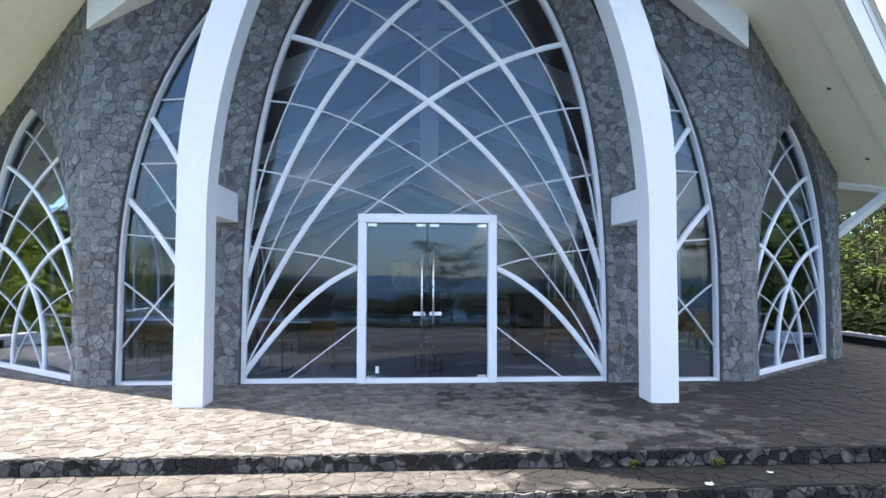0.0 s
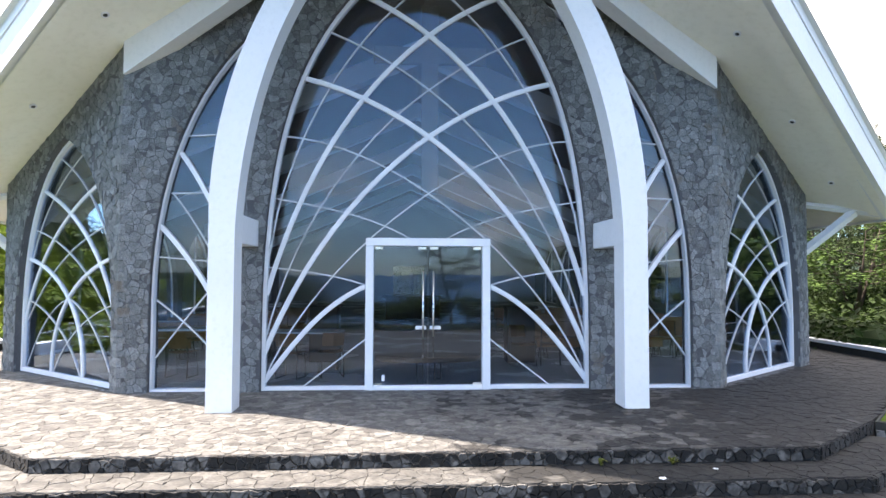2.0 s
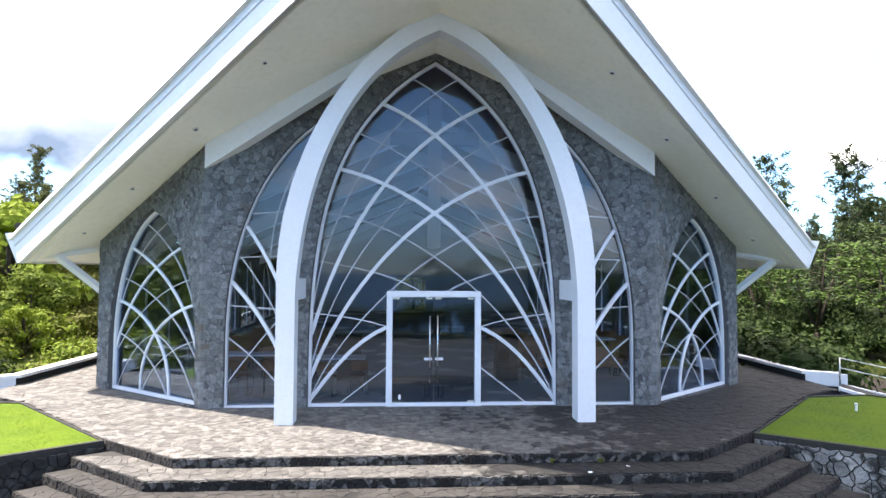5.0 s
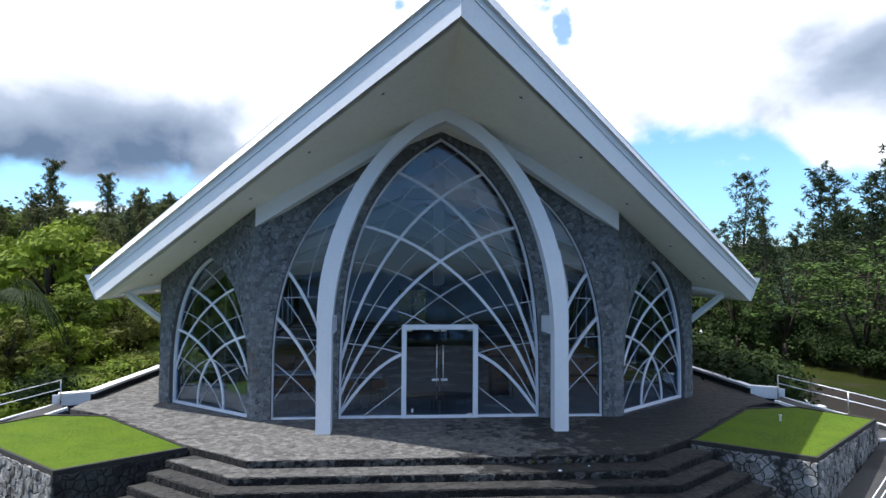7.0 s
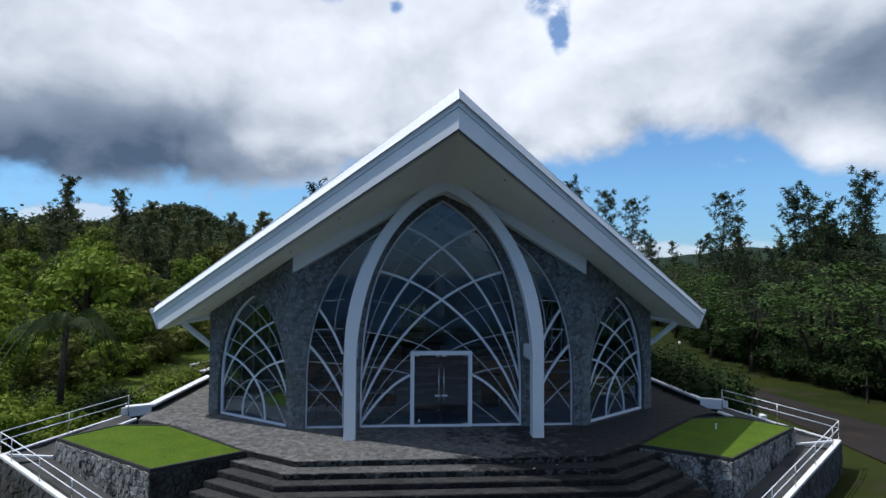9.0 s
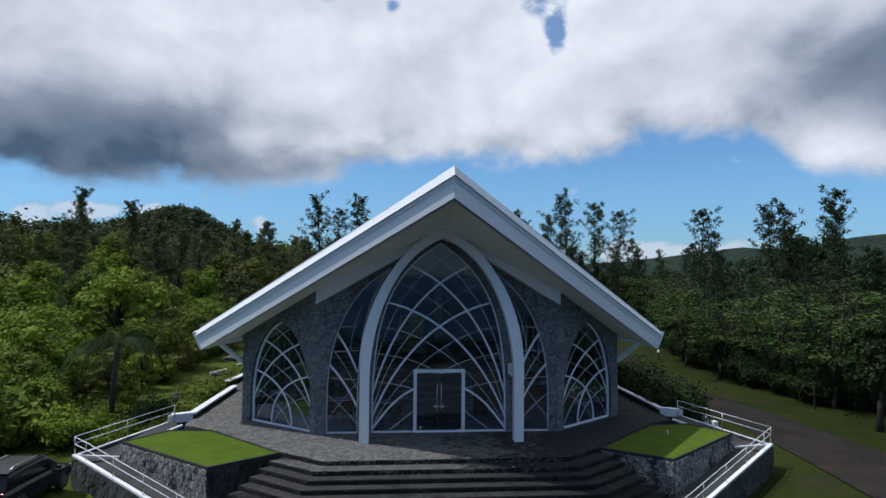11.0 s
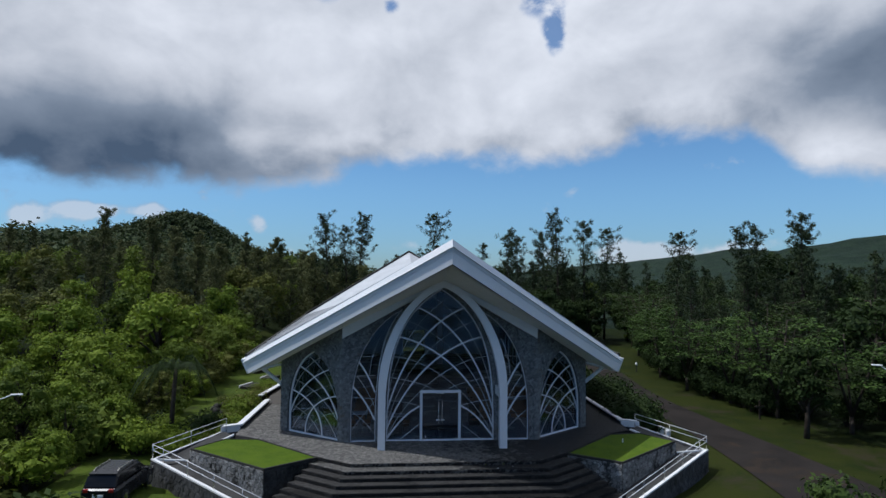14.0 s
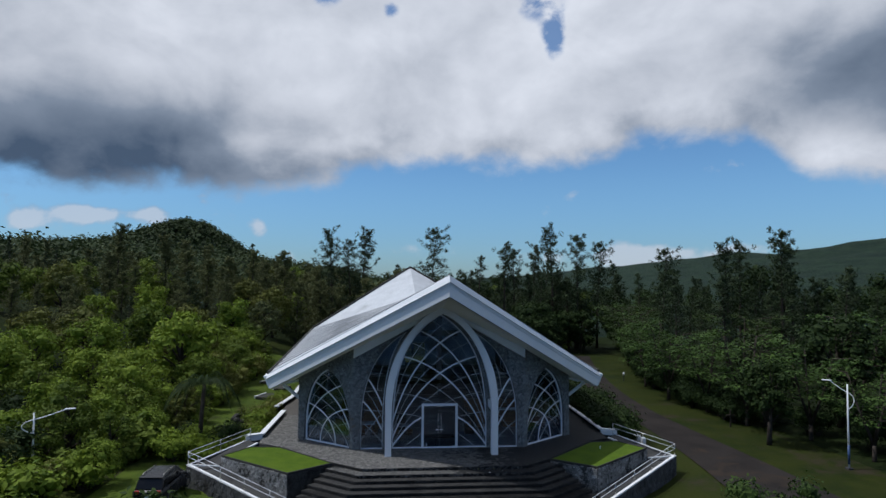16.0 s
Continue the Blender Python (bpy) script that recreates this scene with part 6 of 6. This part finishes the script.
def bank_things():
    """Stone slabs and a planted rock bed on the grassy bank west of the chapel."""
    r = random.Random(21)
    for x, y, turn, size in ((-13.55, 20.4, 1.25, 1.0), (-12.9, 24.6, 1.3, 0.9), (-14.6, 27.5, 1.1, 0.9)):
        s = thing("stone_slab", "low dark stone slab with a white front edge on the grass", "slab", "slabs on the bank", at=(x, y, ground_z(x, y)))
        s.rotation_euler, s.scale = (0, 0, turn), (size, size, size)
        part("slab_body", boxed((-0.95, -0.55, -0.15), (0.95, 0.55, 0.24), 0.02), COPING, s)
        part("edge", boxed((-0.97, 0.552, 0.10), (0.97, 0.66, 0.30), 0.015), WHITE, s, "white painted edge")
    b = thing("rock_bed", "dark rock edged bed with straggling plants on the grass", "flower bed", at=(-13.6, 12.6, ground_z(-13.6, 12.6)))
    for i in range(9):
        a = i * 0.7
        bm = bmesh.new()
        bmesh.ops.create_icosphere(bm, subdivisions=2, radius=0.26)
        for v in bm.verts:
            v.co *= 1 + 0.35 * noise.noise(v.co * 3 + Vector((i, 0, 0)))
        bm.transform(Matrix.Translation((math.cos(a) * 0.75, math.sin(a) * 1.25, 0.12)) @ Matrix.Diagonal((1, 1.2, 0.8, 1)))
        part("rock", bm, COPING, b)
    centres = [(Vector((r.uniform(-0.6, 0.6), r.uniform(-1.0, 1.0), r.uniform(0.3, 0.8))), r.uniform(0.5, 1.0)) for _ in range(14)]
    bm = bmesh.new()
    for c, _ in centres:
        tube(bm, [(c.x * 0.4, c.y * 0.6, 0), tuple(c)], [0.015, 0.006], 4)
    part("stems", bm, BARK, b, kind="stuff")
    part("leaves", leaf_cloud(centres, 45, 0.36, 0.11, r), LEAF_OLIVE, b)


def litter_and_weeds():
    r = random.Random(12)
    # crumpled scraps on the upper step
    for x, y, z, sz in ((2.21, -4.12, -0.158, 0.035), (2.9, -3.84, -0.158, 0.02)):
        s = thing("paper_scrap", "small crumpled white paper scrap on the stone step", "litter", "paper scraps", at=(x, y, z))
        bm = bmesh.new()
        bmesh.ops.create_grid(bm, x_segments=3, y_segments=3, size=sz)
        for v in bm.verts:
            v.co += Vector((r.uniform(-0.3, 0.3) * sz, r.uniform(-0.3, 0.3) * sz, r.uniform(0.0, 0.5) * sz))
        part("sheet", bm, WHITE_TRIM, s)
    # weeds that root in the joint under the terrace edge
    for x, y, z in ((2.51, -3.65, -0.155), (1.72, -3.65, -0.155)):
        w = thing("weed", "small green weed growing from the step joint", "weed", "weeds on the steps", at=(x, y, z))
        V, F = [], []
        for i in range(16):
            a, L, up = r.uniform(0, 6.28), r.uniform(0.03, 0.09), r.uniform(0.02, 0.09)
            d = Vector((math.cos(a), -abs(math.sin(a)), 0))
            e = Vector((-d.y, d.x, 0)) * 0.012
            k = len(V)
            V += [Vector((0, 0, -0.01)), d * L * 0.6 + e + Vector((0, 0, up)), d * L + Vector((0, 0, up * 0.8)), d * L * 0.6 - e + Vector((0, 0, up))]
            F.append((k, k + 1, k + 2, k + 3))
        part("leaves", (V, F), LEAF_OLIVE, w)


wayside_things()
bank_things()
litter_and_weeds()


# ---- inside the chapel ----
def stool(x, y, turn):
    b = thing("bench", "brown wooden box bench on black sled legs", "bench", "benches in the chapel", at=(x, y, 0.025))
    b.rotation_euler = (0, 0, turn)
    part("seat", boxed((-0.62, -0.2, 0.40), (0.62, 0.2, 0.46), 0.012), WOOD, b)
    part("front_board", boxed((-0.60, -0.2, 0.24), (0.60, -0.17, 0.40), 0.006), WOOD, b)
    part("backrest", boxed((-0.62, 0.18, 0.46), (0.62, 0.22, 0.80), 0.012, Matrix.Rotation(-0.06, 4, "X")), WOOD, b)
    for k in (-1, 1):
        part("leg", tube(bmesh.new(), [(k * 0.46 - 0.07, -0.17, 0.26), (k * 0.46 - 0.11, -0.17, 0.015), (k * 0.46 + 0.11, -0.17, 0.015), (k * 0.46 + 0.07, -0.17, 0.26)], 0.014, 6), BLACKMETAL, b, "black sled leg")
        part("leg", tube(bmesh.new(), [(k * 0.46 - 0.07, 0.17, 0.40), (k * 0.46 - 0.11, 0.17, 0.015), (k * 0.46 + 0.11, 0.17, 0.015), (k * 0.46 + 0.07, 0.17, 0.40)], 0.014, 6), BLACKMETAL, b, "black sled leg")




def chair():
    """A plywood school chair: curved seat and back on two black sled frames."""
    c = thing("chair", "brown plywood chair on black metal sled legs", "chair", "chairs inside the chapel")
    def shell(pts, half, thick):
        bm = bmesh.new()
        rows = []
        for y, z, w in pts:
            rows.append([bm.verts.new((x * half * w, y + 0.035 * (1 - abs(x)) * (1 if z > 0.5 else 0), z + (0.015 * abs(x) if z < 0.5 else 0))) for x in (-1, -0.5, 0, 0.5, 1)])
        for q, w in zip(rows, rows[1:]):
            for k in range(4):
                bm.faces.new((q[k], q[k + 1], w[k + 1], w[k]))
        bmesh.ops.solidify(bm, geom=list(bm.faces), thickness=thick)
        return bm
    part("seat", shell([(-0.22, 0.43, 0.92), (-0.18, 0.45, 1.0), (0.05, 0.44, 1.0), (0.19, 0.445, 0.95)], 0.21, 0.014), WOOD, c)
    part("backrest", shell([(0.20, 0.58, 0.95), (0.225, 0.70, 1.0), (0.25, 0.82, 0.94)], 0.20, 0.012), WOOD, c)
    for k in (-1, 1):
        part("leg", tube(bmesh.new(), [(k * 0.19, -0.17, 0.43), (k * 0.20, -0.22, 0.013), (k * 0.20, 0.20, 0.013), (k * 0.19, 0.16, 0.43), (k * 0.17, 0.23, 0.78)], 0.011, 6), BLACKMETAL, c, "black sled leg")
    part("stretcher", tube(bmesh.new(), [(-0.195, -0.05, 0.425), (0.195, -0.05, 0.425)], 0.010, 6), BLACKMETAL, c)
    return c


CHAIR = chair()
SEATS = ((-4.40, 1.25, 3.0), (-3.72, 1.35, 3.3), (-2.42, 1.05, 2.9), (-1.72, 1.20, 3.4), (-5.55, 2.35, 2.4), (-6.35, 3.05, 2.2), (2.05, 2.35, 0.3), (2.65, 2.45, -0.2), (3.75, 2.9, 0.1), (5.6, 3.6, -0.6))
CHAIR.matrix_basis = Matrix.Translation((SEATS[0][0], SEATS[0][1], 0.025)) @ Matrix.Rotation(SEATS[0][2], 4, "Z")
for x, y, a in SEATS[1:]:
    copy_thing(CHAIR, Matrix.Translation((x, y, 0.025)) @ Matrix.Rotation(a, 4, "Z"))
for row in range(5):
    for col in (-5.6, -3.9, 3.2, 4.9, 6.4):
        stool(col, 3.7 + row * 1.5, 0.0)


def low_table():
    t = thing("low_table", "low dark oval table on thin metal legs", "table", at=(0.05, 1.0, 0.025))
    bm = bmesh.new()
    bmesh.ops.create_cone(bm, cap_ends=True, segments=28, radius1=0.95, radius2=0.95, depth=0.10)
    bm.transform(Matrix.Translation((0, 0, 0.36)) @ Matrix.Diagonal((1.0, 0.38, 1, 1)))
    part("top", bm, DARKWOOD, t)
    for k in (-1, 1):
        part("leg", tube(bmesh.new(), [(k * 0.16 - 0.05, -0.2, 0.32), (k * 0.16 - 0.06, -0.2, 0.01), (k * 0.16 + 0.06, -0.2, 0.01), (k * 0.16 + 0.05, -0.2, 0.32)], 0.014, 6), BLACKMETAL, t)


low_table()


def white_table(x, y):
    t = thing("table", "long table with a white top and dark legs", "table", "white tables", at=(x, y, 0.025))
    part("tabletop", boxed((-0.9, -0.35, 0.70), (0.9, 0.35, 0.74), 0.008), WHITE_TRIM, t)
    for a in (-0.8, 0.8):
        for b in (-0.28, 0.28):
            part("leg", boxed((a - 0.025, b - 0.025, 0), (a + 0.025, b + 0.025, 0.70), 0.004), BLACKMETAL, t)


for x, y in ((-4.6, 2.95), (-6.6, 4.6), (-2.5, 2.3), (5.4, 6.6)):
    white_table(x, y)


def altar():
    a = thing("altar", "dark wooden altar table", "altar", at=(0, 16, 0.025))
    part("top", boxed((-1.3, -0.5, 0.88), (1.3, 0.5, 0.98), 0.015), DARKWOOD, a)
    part("front_panel", boxed((-1.1, -0.4, 0.0), (1.1, -0.34, 0.88), 0.01), DARKWOOD, a)
    for k in (-1, 1):
        part("side_panel", boxed((k * 1.1 - 0.03, -0.4, 0.0), (k * 1.1 + 0.03, 0.4, 0.88), 0.01), DARKWOOD, a)
    c = thing("cross", "large greyish brown wooden cross hung inside the tall window", "cross", at=(0.1, 2.0, 0))
    part("upright", boxed((-0.17, -0.07, 3.5), (0.17, 0.07, 7.30), 0.01), PALEWOOD, c)
    part("crossbar", boxed((-1.12, -0.075, 6.12), (1.12, 0.065, 6.46), 0.01), PALEWOOD, c)
    for x in (-2.1, 2.1):
        l = thing("lectern", "dark box-shaped wooden lectern", "lectern", "lecterns", at=(x, 3.0 if x > 0 else 3.3, 0.025))
        part("body", boxed((-0.3, -0.22, 0.0), (0.3, 0.22, 1.15), 0.01), DARKWOOD, l)
        part("top", boxed((-0.36, -0.3, 1.15), (0.36, 0.3, 1.2), 0.01), DARKWOOD, l)


altar()
